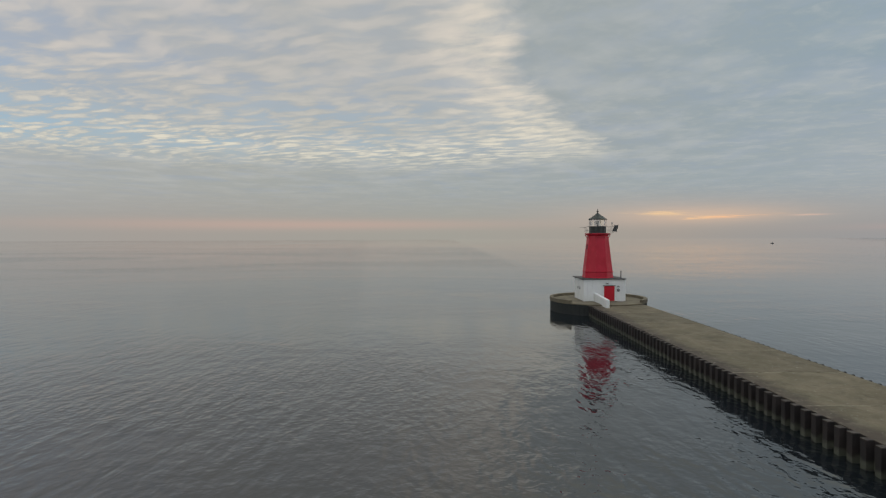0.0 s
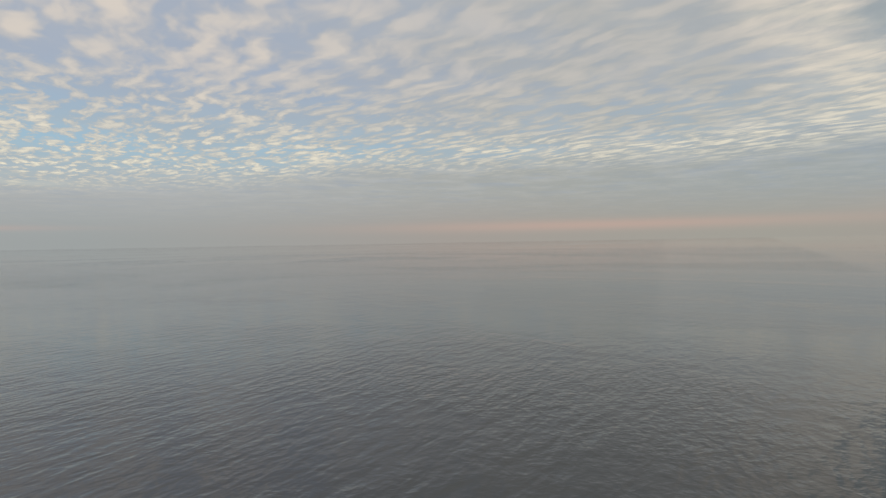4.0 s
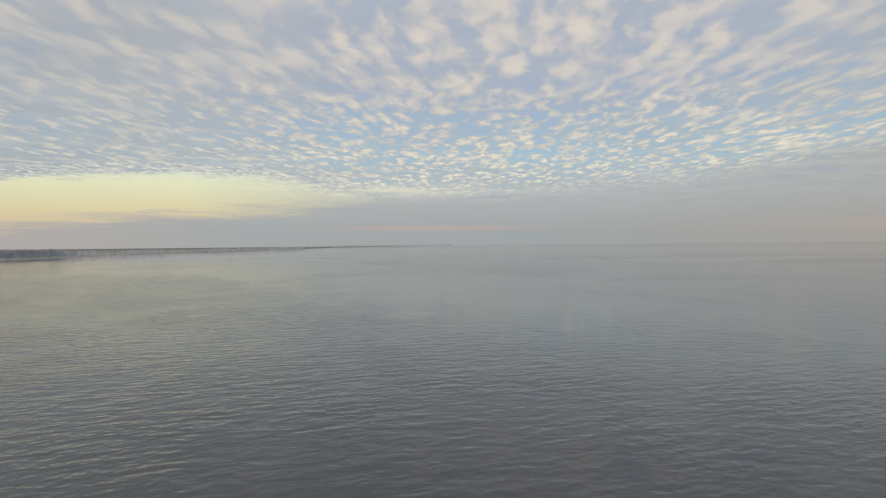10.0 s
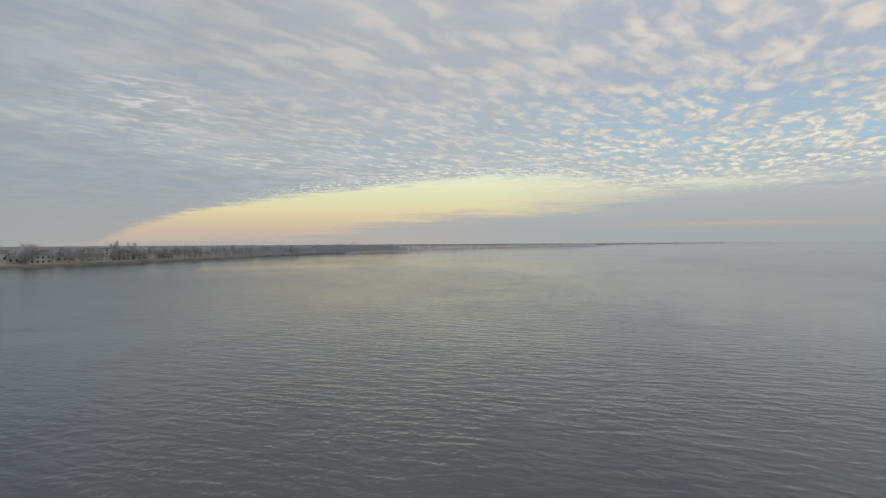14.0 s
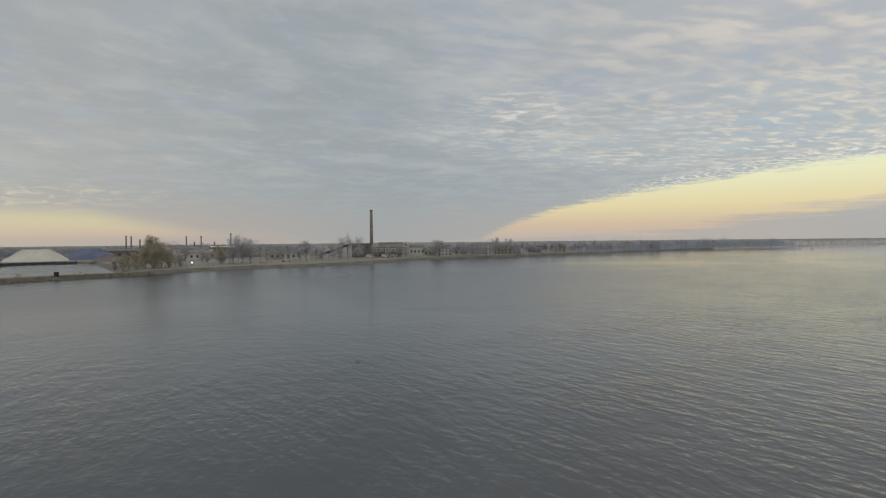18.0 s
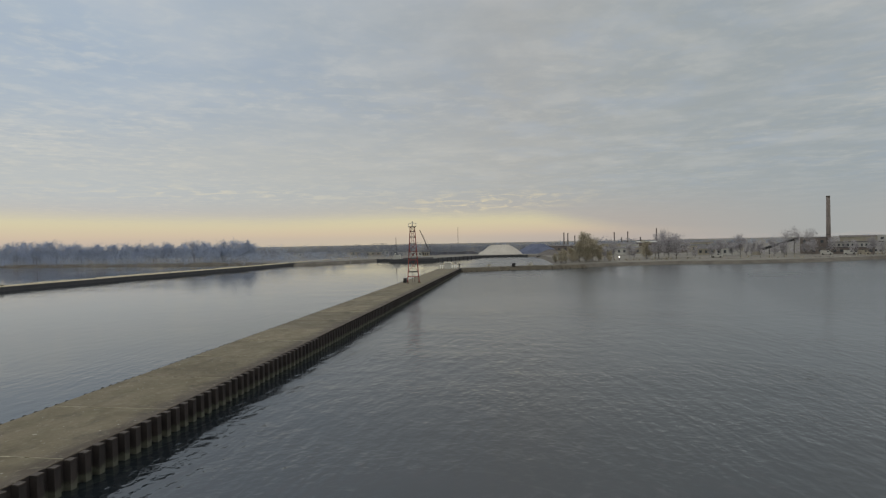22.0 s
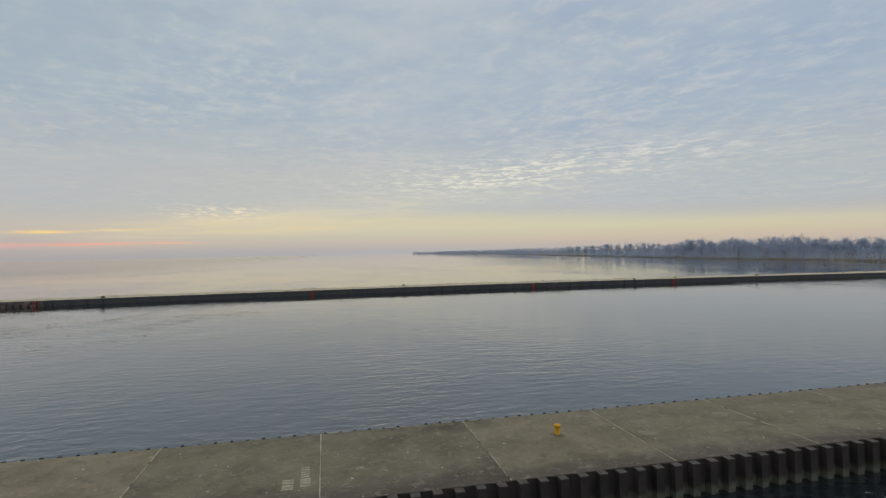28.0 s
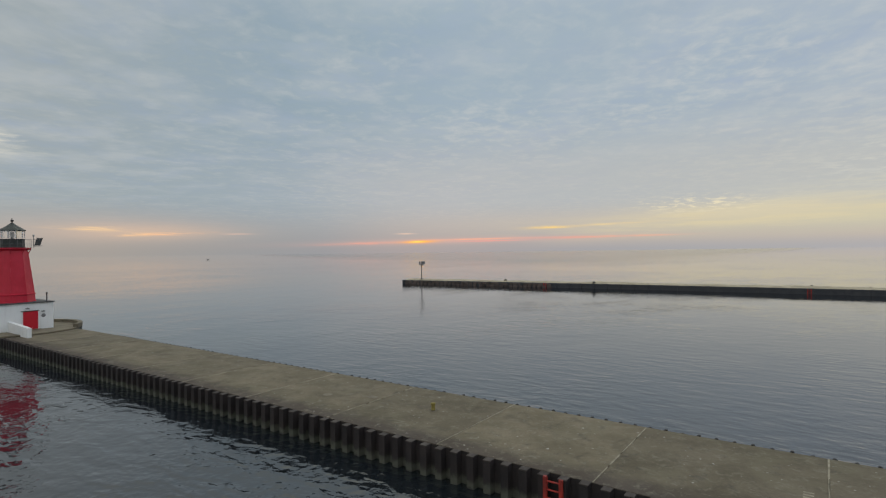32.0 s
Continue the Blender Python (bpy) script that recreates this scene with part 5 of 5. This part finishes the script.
for a, reach, h, kind in ((172.9, 226, 11.5, dense[0]), (173.5, 222, 8.0, dense[1]), (172.2, 230, 8.8, dense[1]), (175.4, 212, 4.6, dense[0]), (174.3, 214, 6.0, dense[1]), (170.6, 226, 4.2, dense[0]), (171.6, 224, 6.5, dense[0]), (174.9, 218, 5.2, dense[1]), (172.9, 218, 7.0, dense[1]), (176.0, 216, 3.6, dense[0]),
                          (165.9, 252, 11.5, brown[0]), (165.0, 256, 11.0, brown[2]), (164.3, 254, 10.5, brown[1]), (167.0, 250, 8.0, dense[0]),
                          (158.8, 262, 9.5, brown[3]), (155.2, 292, 10.5, tall[0]), (154.6, 294, 11.0, tall[1]), (153.6, 300, 11.0, tall[0]),
                          (145.4, 318, 9.5, brown[1]), (144.9, 322, 9.0, brown[3]), (137.6, 376, 10.0, brown[2]), (139.0, 380, 10.5, brown[0])):
    x, y = polar(a, reach)
    base = 12.0 if kind in brown else (14.0 if kind in tall else 11.0)
    place(kind, x, y, G, h / base, rnd.uniform(0, 360), "broad dense brown tree by the shore" if kind in dense else "bare branching tree by the shore", "trees by the works")
for m in models + tall + dense + brown:
    for o in (*m.children_recursive, m):
        bpy.data.objects.remove(o)


def far_wood(name, label, points, height, seed, step, deep, material=HAZETWIG, sprays=80, uneven=0.0):
    """A far belt of wood as one sheet of trunks and twig clumps."""
    r = random.Random(seed)
    verts, faces = [], []
    run = fine_line(points, step)
    for p in run:
        for row in range(4):
            x, y = p[0] + r.uniform(-deep, deep), p[1] + r.uniform(-deep, deep)
            h = height * r.uniform(0.65, 1.15) * (1 + uneven * (noise.noise((p[0] * 0.03, p[1] * 0.03, seed)) + 0.3 * noise.noise((p[0] * 0.1, p[1] * 0.1, seed))))
            k = len(verts)
            verts += [(x - 0.25, y, 0.8), (x + 0.25, y + 0.2, 0.8), (x, y, h)]
            faces.append((k, k + 1, k + 2))
            for _ in range(sprays):
                u, v = r.gauss(0, 0.24) * h, r.gauss(0, 0.24) * h
                z = h * (0.06 + 0.9 * r.random() ** 0.8)
                s = h * r.uniform(0.03, 0.075)
                k = len(verts)
                verts += [(x + u, y + v, z), (x + u + r.uniform(-s, s), y + v + r.uniform(-s, s), z + s), (x + u + r.uniform(-s, s), y + v + r.uniform(-s, s), z - s * 0.4)]
                faces.append((k, k + 1, k + 2))
    me = bpy.data.meshes.new(name)
    me.from_pydata(verts, [], faces)
    me.materials.append(material)
    return tagged(new(name, me), label, "woodland", kind="stuff")


far_wood("woodland", "low far wood along the northern shore", [polar(a, coast_reach(a) + 40) for a in (112, 108, 104, 100, 97, 94, 92)], 6.0, 1, 3.5, 30, HAZEPALETWIG, 80, 0.4)
far_wood("woodland", "grey wood along the northern shore beyond the houses", [polar(a, coast_reach(a) + 40) for a in (130, 127, 124, 120, 116, 112)], 7.0, 15, 4, 24, HAZETWIG, 70, 0.8)
far_wood("woodland", "hazy far wood on the point across the bay", [polar(a, r) for a, r in ((91.5, 2300), (87, 2700), (80, 4000), (76, 4500))], 11.0, 2, 26, 30, HAZEPALETWIG)
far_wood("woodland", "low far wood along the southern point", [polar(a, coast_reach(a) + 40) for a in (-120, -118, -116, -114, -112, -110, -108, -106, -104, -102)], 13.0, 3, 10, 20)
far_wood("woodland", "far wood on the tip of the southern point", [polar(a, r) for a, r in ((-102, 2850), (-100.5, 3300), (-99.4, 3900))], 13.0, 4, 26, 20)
far_wood("woodland", "far belt of wood behind the harbour", [polar(a, 545 + 30 * math.sin(a)) for a in range(-200, -128, 2)], 7.4, 5, 3.5, 26, HAZEDUSKTWIG, 90, 0.7)
far_wood("woodland", "far belt of wood behind the town", [polar(a, coast_reach(a) + 110) for a in range(164, 112, -2)], 6.6, 6, 5, 26, HAZETWIGGREY, 70, 1.3)
far_wood("woodland", "pale far wood behind the town and the harbour", [polar(a, 900 + 60 * math.sin(a * 0.7)) for a in range(236, 116, -2)], 7.5, 14, 9, 40, HAZETWIG, 60, 0.8)
far_wood("woodland", "bare scrub among the houses on the shore", [polar(a, coast_reach(a) + 14) for a in range(147, 112, -1)], 3.6, 8, 4, 7, HAZETWIGGREY, 60, 1.0)
far_wood("woodland", "bare scrub on the bank near the works", [polar(a, coast_reach(a) + 24) for a in range(174, 147, -1)], 2.4, 9, 5, 8, TWIGBROWN, 60, 0.8)
far_wood("woodland", "dark dry brush along the top of the bank", [polar(a, coast_reach(a) + 22) for a in range(175, 140, -1)], 1.7, 13, 2.5, 5, SCRUB, 50, 0.6)
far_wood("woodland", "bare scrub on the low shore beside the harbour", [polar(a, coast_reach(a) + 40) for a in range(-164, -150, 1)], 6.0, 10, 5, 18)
far_wood("woodland", "hazy bare wood behind the inner harbour", [polar(a, coast_reach(a) + 80) for a in range(-176, -150, 1)], 7.4, 16, 3, 20, HAZEDUSKTWIG, 100, 0.8)
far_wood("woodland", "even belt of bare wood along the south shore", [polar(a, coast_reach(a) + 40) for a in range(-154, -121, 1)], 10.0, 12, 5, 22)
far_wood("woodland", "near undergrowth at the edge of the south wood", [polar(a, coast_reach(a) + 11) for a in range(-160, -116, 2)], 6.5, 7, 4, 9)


# ---- buildings ----
def building(name, label, category, azimuth, reach, width, depth, height, wall, roof_material, ridge=0.0, rows=1, cols=5, group="", slant=0.0, stacks=0):
    """Walls with windows on the lake side, and a flat or gabled roof; the front faces the lake."""
    x, y = polar(azimuth, reach)
    t = thing(name, label, category, pose(x, y, G, 0, 0, azimuth + 90 + slant), group)
    w, d = width / 2, depth / 2
    part("wall", box(B(), -w, -d, 0, w, d, height), wall, t)
    if ridge:
        bm = B()
        a = [bm.verts.new((u, v, z)) for u in (-w - 0.3, w + 0.3) for v, z in ((-d - 0.3, height), (d + 0.3, height), (0, height + ridge))]
        for q in ((0, 2, 1), (3, 4, 5), (0, 3, 5, 2), (1, 2, 5, 4), (0, 1, 4, 3)):
            bm.faces.new([a[i] for i in q])
        part("roof", bm, roof_material, t)
    else:
        part("roof", box(B(), -w - 0.2, -d - 0.2, height, w + 0.2, d + 0.2, height + 0.35), roof_material, t)
    for r in range(rows):
        for c in range(cols):
            u = -w + width * (c + 0.5) / cols
            z = height * (r + 0.55) / rows
            ww, hh = min(width / cols * 0.22, 0.6), min(height / rows * 0.2, 0.65)
            win = part("window", box(B(), u - ww, d, z - hh, u + ww, d + 0.06, z + hh), WINDOWDARK, t)
            part("sill", box(B(), u - ww - 0.1, d, z - hh - 0.15, u + ww + 0.1, d + 0.14, z - hh), roof_material, win)
    for s in range(stacks):
        u = -w + width * (s + 0.7) / (stacks + 0.4)
        part("chimney", box(B(), u - 0.3, -0.3, height, u + 0.3, 0.3, height + ridge + 0.9), BRICK, t)
    return t


stack = thing("chimney_stack", "tall slender brown brick factory chimney", "chimney", pose(*polar(152.1, 322), G))
part("shaft", lathe(B(), [(1.08, -0.1), (1.05, 1.0), (1.0, 6.0), (0.8, 27.2)], 18), BRICK, stack, smooth=True)
part("crown", lathe(B(), [(0.8, 27.2), (0.87, 27.35), (0.87, 27.85), (0.8, 28.0), (0.62, 28.0)], 18), BRICK, stack)
for z in (9.0, 18.0):
    r = 1.0 - (z - 6.0) * 0.0094
    part("band", lathe(B(), [(r, z), (r + 0.03, z + 0.03), (r + 0.03, z + 0.15), (r, z + 0.18)], 18), DARKSTEEL, stack)
building("boiler_house", "dark brown boiler house at the works", "factory", 153.2, 322, 10.5, 12, 7.6, BRICK, SLATE, 0, 2, 3)
building("mill_building", "long tan mill building with bands of windows", "factory", 150.3, 330, 21, 14, 5.2, PALE, SLATE, 0, 2, 12)
building("clerestory", "brown upper storey set back on the works", "factory", 149.9, 340, 17, 8, 7.8, TAN, BARK, 0.8, 1, 8)
building("mill_tower", "narrow pale stair tower at the end of the mill", "factory", 148.5, 329, 3.4, 5, 8.2, PALE, PALE, 0, 3, 1)
building("mill_annex", "pale gabled annex beside the mill", "factory", 147.3, 332, 9, 9, 5.2, PALE, SLATE, 1.6, 1, 4)
building("low_annex", "low brown brick range in front of the works", "factory", 151.2, 312, 24, 6, 2.8, BRICK, SLATE, 0, 1, 9)
conv = thing("conveyor", "inclined steel conveyor gallery rising to the boiler house", "conveyor", pose(0, 0, 0))
p0, p1 = Vector((*polar(157.5, 300), 3.2)), Vector((*polar(154.3, 320), 9.0))
part("gallery", tube(B(), p0, p1, 0.7, 0.7, 4), DARKSTEEL, conv)
for f in (0.3, 0.6, 0.9):
    q = p0.lerp(p1, f)
    part("trestle", tube(B(), (q.x, q.y, G - 0.2), (q.x, q.y, q.z - 0.4), 0.18, 0.14, 6), DARKSTEEL, conv)
part("lower_house", box(B(), p0.x - 1.3, p0.y - 1.3, G - 0.1, p0.x + 1.3, p0.y + 1.3, 3.6), TAN, conv)


def yard_lamp(azimuth, reach, h):
    t = thing("yard_lamp", "lit white yard lamp on a slim pole", "lamp", pose(*polar(azimuth, reach), G), "lit yard lamps")
    part("pole", tube(B(), (0, 0, -0.1), (0, 0, h), 0.1, 0.07, 6), DARKSTEEL, t)
    bm = B()
    bmesh.ops.create_icosphere(bm, subdivisions=2, radius=0.26)
    part("globe", bm, LIT, t).location = (0, 0, h + 0.3)


for a, r, h in ((157.3, 297, 2.2), (169.6, 235, 1.1), (-167.1, 330, 2.6)):
    yard_lamp(a, r, h)



def parked_van(azimuth, reach, heading, paint, label):
    t = thing("parked_van", label, "van", pose(*polar(azimuth, reach), G, 0, 0, heading), "vans parked by the works")
    bm = B()
    lo = [(-2.3, 0.35), (2.3, 0.35), (2.3, 1.0), (1.6, 1.2), (1.0, 1.95), (-2.2, 2.0), (-2.3, 1.8)]
    a = [bm.verts.new((x, -0.9, z)) for x, z in lo]
    b = [bm.verts.new((x, 0.9, z)) for x, z in lo]
    bm.faces.new(a)
    bm.faces.new(b[::-1])
    for i in range(len(lo)):
        j = (i + 1) % len(lo)
        bm.faces.new((a[j], a[i], b[i], b[j]))
    part("body", bm, paint, t)
    part("windscreen", tube(B(), (1.66, -0.75, 1.22), (1.06, -0.75, 1.9), 0.03, sides=4), WINDOWDARK, t)
    for y in (-0.91, 0.89):
        part("side_window", box(B(), 0.2, y, 1.25, 1.0, y + 0.02, 1.75), WINDOWDARK, t)
    for x in (-1.4, 1.4):
        for y in (-0.95, 0.75):
            wheel = part("wheel", lathe(B(), [(0.34, 0.0), (0.36, 0.05), (0.36, 0.15), (0.34, 0.2)], 12), DARKSTEEL, t)
            wheel.matrix_basis = pose(x, y + 0.2, 0.36, 90, 0, 0)


for a, r, h, paint, label in ((152.25, 297, 65, PALE, "white van parked in front of the works"), (150.6, 300, 50, PALE, "white van parked beside the low brick range"), (149.7, 302, 70, TAN, "beige van parked in front of the works"), (160.8, 262, 80, PALE, "white van parked on the shore road")):
    parked_van(a, r, h, paint, label)

# houses along the shore
rnd = random.Random(9)
building("house", "white gabled house close to the water", "house", 144.6, 322, 9, 8, 4.2, PALE, SLATE, 2.6, 2, 4, "houses on the shore", 20, 1)
building("apartment_block", "pale four storey apartment block on the shore", "apartment block", 140.4, 356, 13, 10, 6.6, PALE, SLATE, 0, 4, 6)
building("apartment_block", "pale apartment block with a stepped end on the shore", "apartment block", 138.4, 362, 9, 9, 5.2, TAN, SLATE, 0, 3, 4)
for a, r, w, h, rd, mat in ((142.6, 345, 8, 3.2, 2.0, TAN), (136.9, 372, 9, 3.6, 2.2, PALE), (134.8, 392, 8, 3.4, 2.0, BRICK), (132.4, 412, 10, 3.8, 2.2, TAN), (130.2, 444, 9, 3.6, 2.4, PALE),
                            (127.6, 476, 10, 3.6, 2.2, TAN), (125.6, 500, 9, 4.0, 2.4, PALE), (123.2, 530, 10, 3.8, 2.2, BRICK), (120.6, 575, 11, 4.0, 2.4, PALE), (118.2, 625, 11, 4.0, 2.6, TAN),
                            (159.8, 300, 9, 3.4, 2.0, PALE), (161.6, 310, 8, 3.0, 1.8, TAN), (146.0, 330, 8, 3.2, 2.0, TAN)):
    building("house", "gabled shore house with a dark roof", "house", a, r, w, 7.5, h, mat, SLATE, rd, 1 if h < 3.5 else 2, 3, "houses on the shore", rnd.uniform(-25, 25), 1)

# sheds and stacks of the works behind the harbour
for a, r, w, h, mat, roof in ((169.9, 330, 12, 3.6, PALE, SLATE), (167.6, 345, 17, 3.4, TAN, SLATE), (164.8, 360, 16, 4.2, BRICK, ROOFGREY), (172.4, 380, 14, 5.0, BRICK, SLATE), (162.2, 372, 20, 4.0, TAN, ROOFGREY), (170.4, 420, 30, 5.6, TAN, SLATE),
                              (166.9, 425, 16, 6.2, BRICK, PALE), (163.0, 430, 28, 5.4, TAN, SLATE), (175.4, 400, 18, 4.8, BRICK, SLATE), (159.9, 390, 18, 4.4, TAN, SLATE), (171.4, 344, 9, 3.0, PALE, PALE), (168.6, 392, 10, 5.2, PALE, SLATE)):
    building("shed", "low industrial shed in the works yard", "shed", a, r, w, 12, h, mat, roof, 0.9, 1, 4, "works sheds", rnd.uniform(-12, 12))
for a, r, h in ((175.1, 520, 15.5), (174.7, 520, 15.0), (174.0, 530, 12.5), (170.1, 540, 15.0), (168.8, 545, 15.5), (166.1, 500, 17.0), (169.4, 540, 10.0), (167.6, 540, 10.0)):
    t = thing("steel_stack", "thin steel exhaust stack over the works roofs", "chimney", pose(*polar(a, r), G), "exhaust stacks of the works")
    part("pipe", tube(B(), (0, 0, -0.1), (0, 0, h), 0.62, 0.5, 10), BRICK, t)
    part("cowl", lathe(B(), [(0.5, h - 0.3), (0.68, h), (0.68, h + 0.5), (0.45, h + 0.6)], 10), BRICK, t)
for a, r, w, h, mat in ((-164.8, 420, 12, 2.6, TAN), (-166.6, 425, 9, 3.0, PALE), (-163.1, 440, 10, 2.4, TAN), (-157.0, 455, 7, 2.4, PALE), (-169.5, 372, 7, 2.8, PALE), (-170.4, 375, 4, 2.6, TAN)):
    building("warehouse", "low pale harbour warehouse with a shallow roof", "warehouse", a, r, w, 12, h, mat, ROOFGREY, 0.8, 1, 3, "harbour warehouses", rnd.uniform(-10, 10))


# stockpiles, quay, crane and masts
def heap(name, label, azimuth, reach, length, depth, height, material, seed, ends=0.55, slant=0.0):
    r = random.Random(seed)
    bm = B()
    k, rings = 40, 7
    loops = []
    for j in range(rings):
        f = j / (rings - 1)
        loop = []
        for i in range(k):
            t = math.tau * i / k
            s = 1 - f
            u = (length / 2 * (ends * s + 1 - ends) if f < 1 else length / 2 * (1 - ends)) * math.cos(t)
            v = depth / 2 * (s * 0.97 + 0.03) * math.sin(t)
            loop.append(bm.verts.new((u + r.uniform(-0.25, 0.25), v + r.uniform(-0.25, 0.25), height * f + (r.uniform(-0.15, 0.15) if 0 < j else 0))))
        loops.append(loop)
    for lo, hi in zip(loops, loops[1:]):
        for i in range(k):
            bm.faces.new((lo[i], lo[(i + 1) % k], hi[(i + 1) % k], hi[i]))
    bm.faces.new(loops[-1])
    ob = tagged(new(name, shape(name, bm, material)), label, "stockpile")
    ob.matrix_basis = pose(*polar(azimuth, reach), G, 0, 0, azimuth + 90 + slant)
    return ob


heap("stockpile", "great pale flat-topped stockpile on the quay", -178.3, 378, 32, 30, 6.5, PALEPILE, 1, 0.6)
heap("stockpile", "stockpile under a blue cover on the quay", 177.8, 384, 34, 26, 6.6, BLUEPILE, 2, 0.75)
heap("stockpile", "long dark stockpile behind the quay", -173.0, 400, 46, 20, 1.9, COAL, 4, 0.3)
heap("stockpile", "low brown spoil heap by the inner harbour", 176.4, 330, 20, 14, 3.4, BARK, 5, 0.8)
quay = thing("quay", "dark timber and steel quay wall with moored barge", "quay", kind="structure")
qline = fine_line([polar(a, r) for a, r in ((-165.2, 306), (-171.2, 301), (-176, 340), (-179.5, 344), (178.9, 338))], 4.0)
part("wall", strip(strip(B(), qline, qline, 1.4, -0.8), offset_line(qline, -3.0), qline, 1.4, 1.4), SPIER, quay)
for i, p in enumerate(qline):
    part("fender", box(B(), -0.3, -0.3, -0.8, 0.3, 0.3, 1.7), SPIER, quay).location = (*p, 0)
barge = thing("barge", "low dark flat barge moored along the quay", "barge", pose(*polar(-169.0, 297), 0, 0, 0, -169 + 90))
part("hull", box(B(), -13, -3.2, -0.3, 13, 3.2, 1.5, 0.3), SPIER, barge)
part("deckhouse", box(B(), 7, -2, 1.5, 11, 2, 3.8, 0.1), PALE, barge, "pale deckhouse")
part("coaming", box(B(), -11, -2.4, 1.5, 5.5, 2.4, 2.2, 0.1), SLATE, barge)
crane = thing("crane", "lattice boom crawler crane behind the quay", "crane", pose(*polar(-170.7, 470), G, 0, 0, -170.7 + 90))
part("cab", box(B(), -2.2, -1.8, 1.0, 2.2, 1.8, 3.8, 0.15), BRICK, crane, "faded brown machinery house")
part("track", box(B(), -2.8, -2.4, 0, 2.8, -1.4, 1.1, 0.3), DARKSTEEL, crane)
part("track", box(B(), -2.8, 1.4, 0, 2.8, 2.4, 1.1, 0.3), DARKSTEEL, crane)
part("boom", tube(B(), (0.5, 0, 3.0), (8.0, 0, 20.5), 0.55, 0.35, 4), DARKSTEEL, crane)
part("stay", tube(B(), (-2.0, 0, 4.5), (8.0, 0, 20.3), 0.08, sides=4), DARKSTEEL, crane)
for a, r, h in ((-173.8, 570, 25.0), (-167.2, 400, 13.0)):
    t = thing("radio_mast", "thin guyed radio mast behind the harbour", "mast", pose(*polar(a, r), G), "masts behind the harbour")
    part("pole", tube(B(), (0, 0, -0.1), (0, 0, h), 0.28, 0.16, 6), DARKSTEEL, t)
    part("crosspiece", tube(B(), (-0.9, 0, h - 0.4), (0.9, 0, h - 0.4), 0.14, sides=5), DARKSTEEL, t)

# a far boat on the lake
boat = thing("fishing_boat", "small dark fishing boat far out on the lake", "boat", pose(*polar(-30.9, 980), 0.15, 0, 0, 40) @ Matrix.Scale(0.6, 4))
bm = B()
prism(bm, [(-3.5, -1.2), (2.0, -1.2), (4.2, 0), (2.0, 1.2), (-3.5, 1.2)], -0.3, 0.9)
part("hull", bm, DARKSTEEL, boat)
part("cabin", box(B(), -1.5, -0.9, 0.9, 1.0, 0.9, 2.6, 0.1), PALE, boat)
part("mast", tube(B(), (-0.4, 0, 2.6), (-0.4, 0, 5.2), 0.09, 0.05, 6), DARKSTEEL, boat)
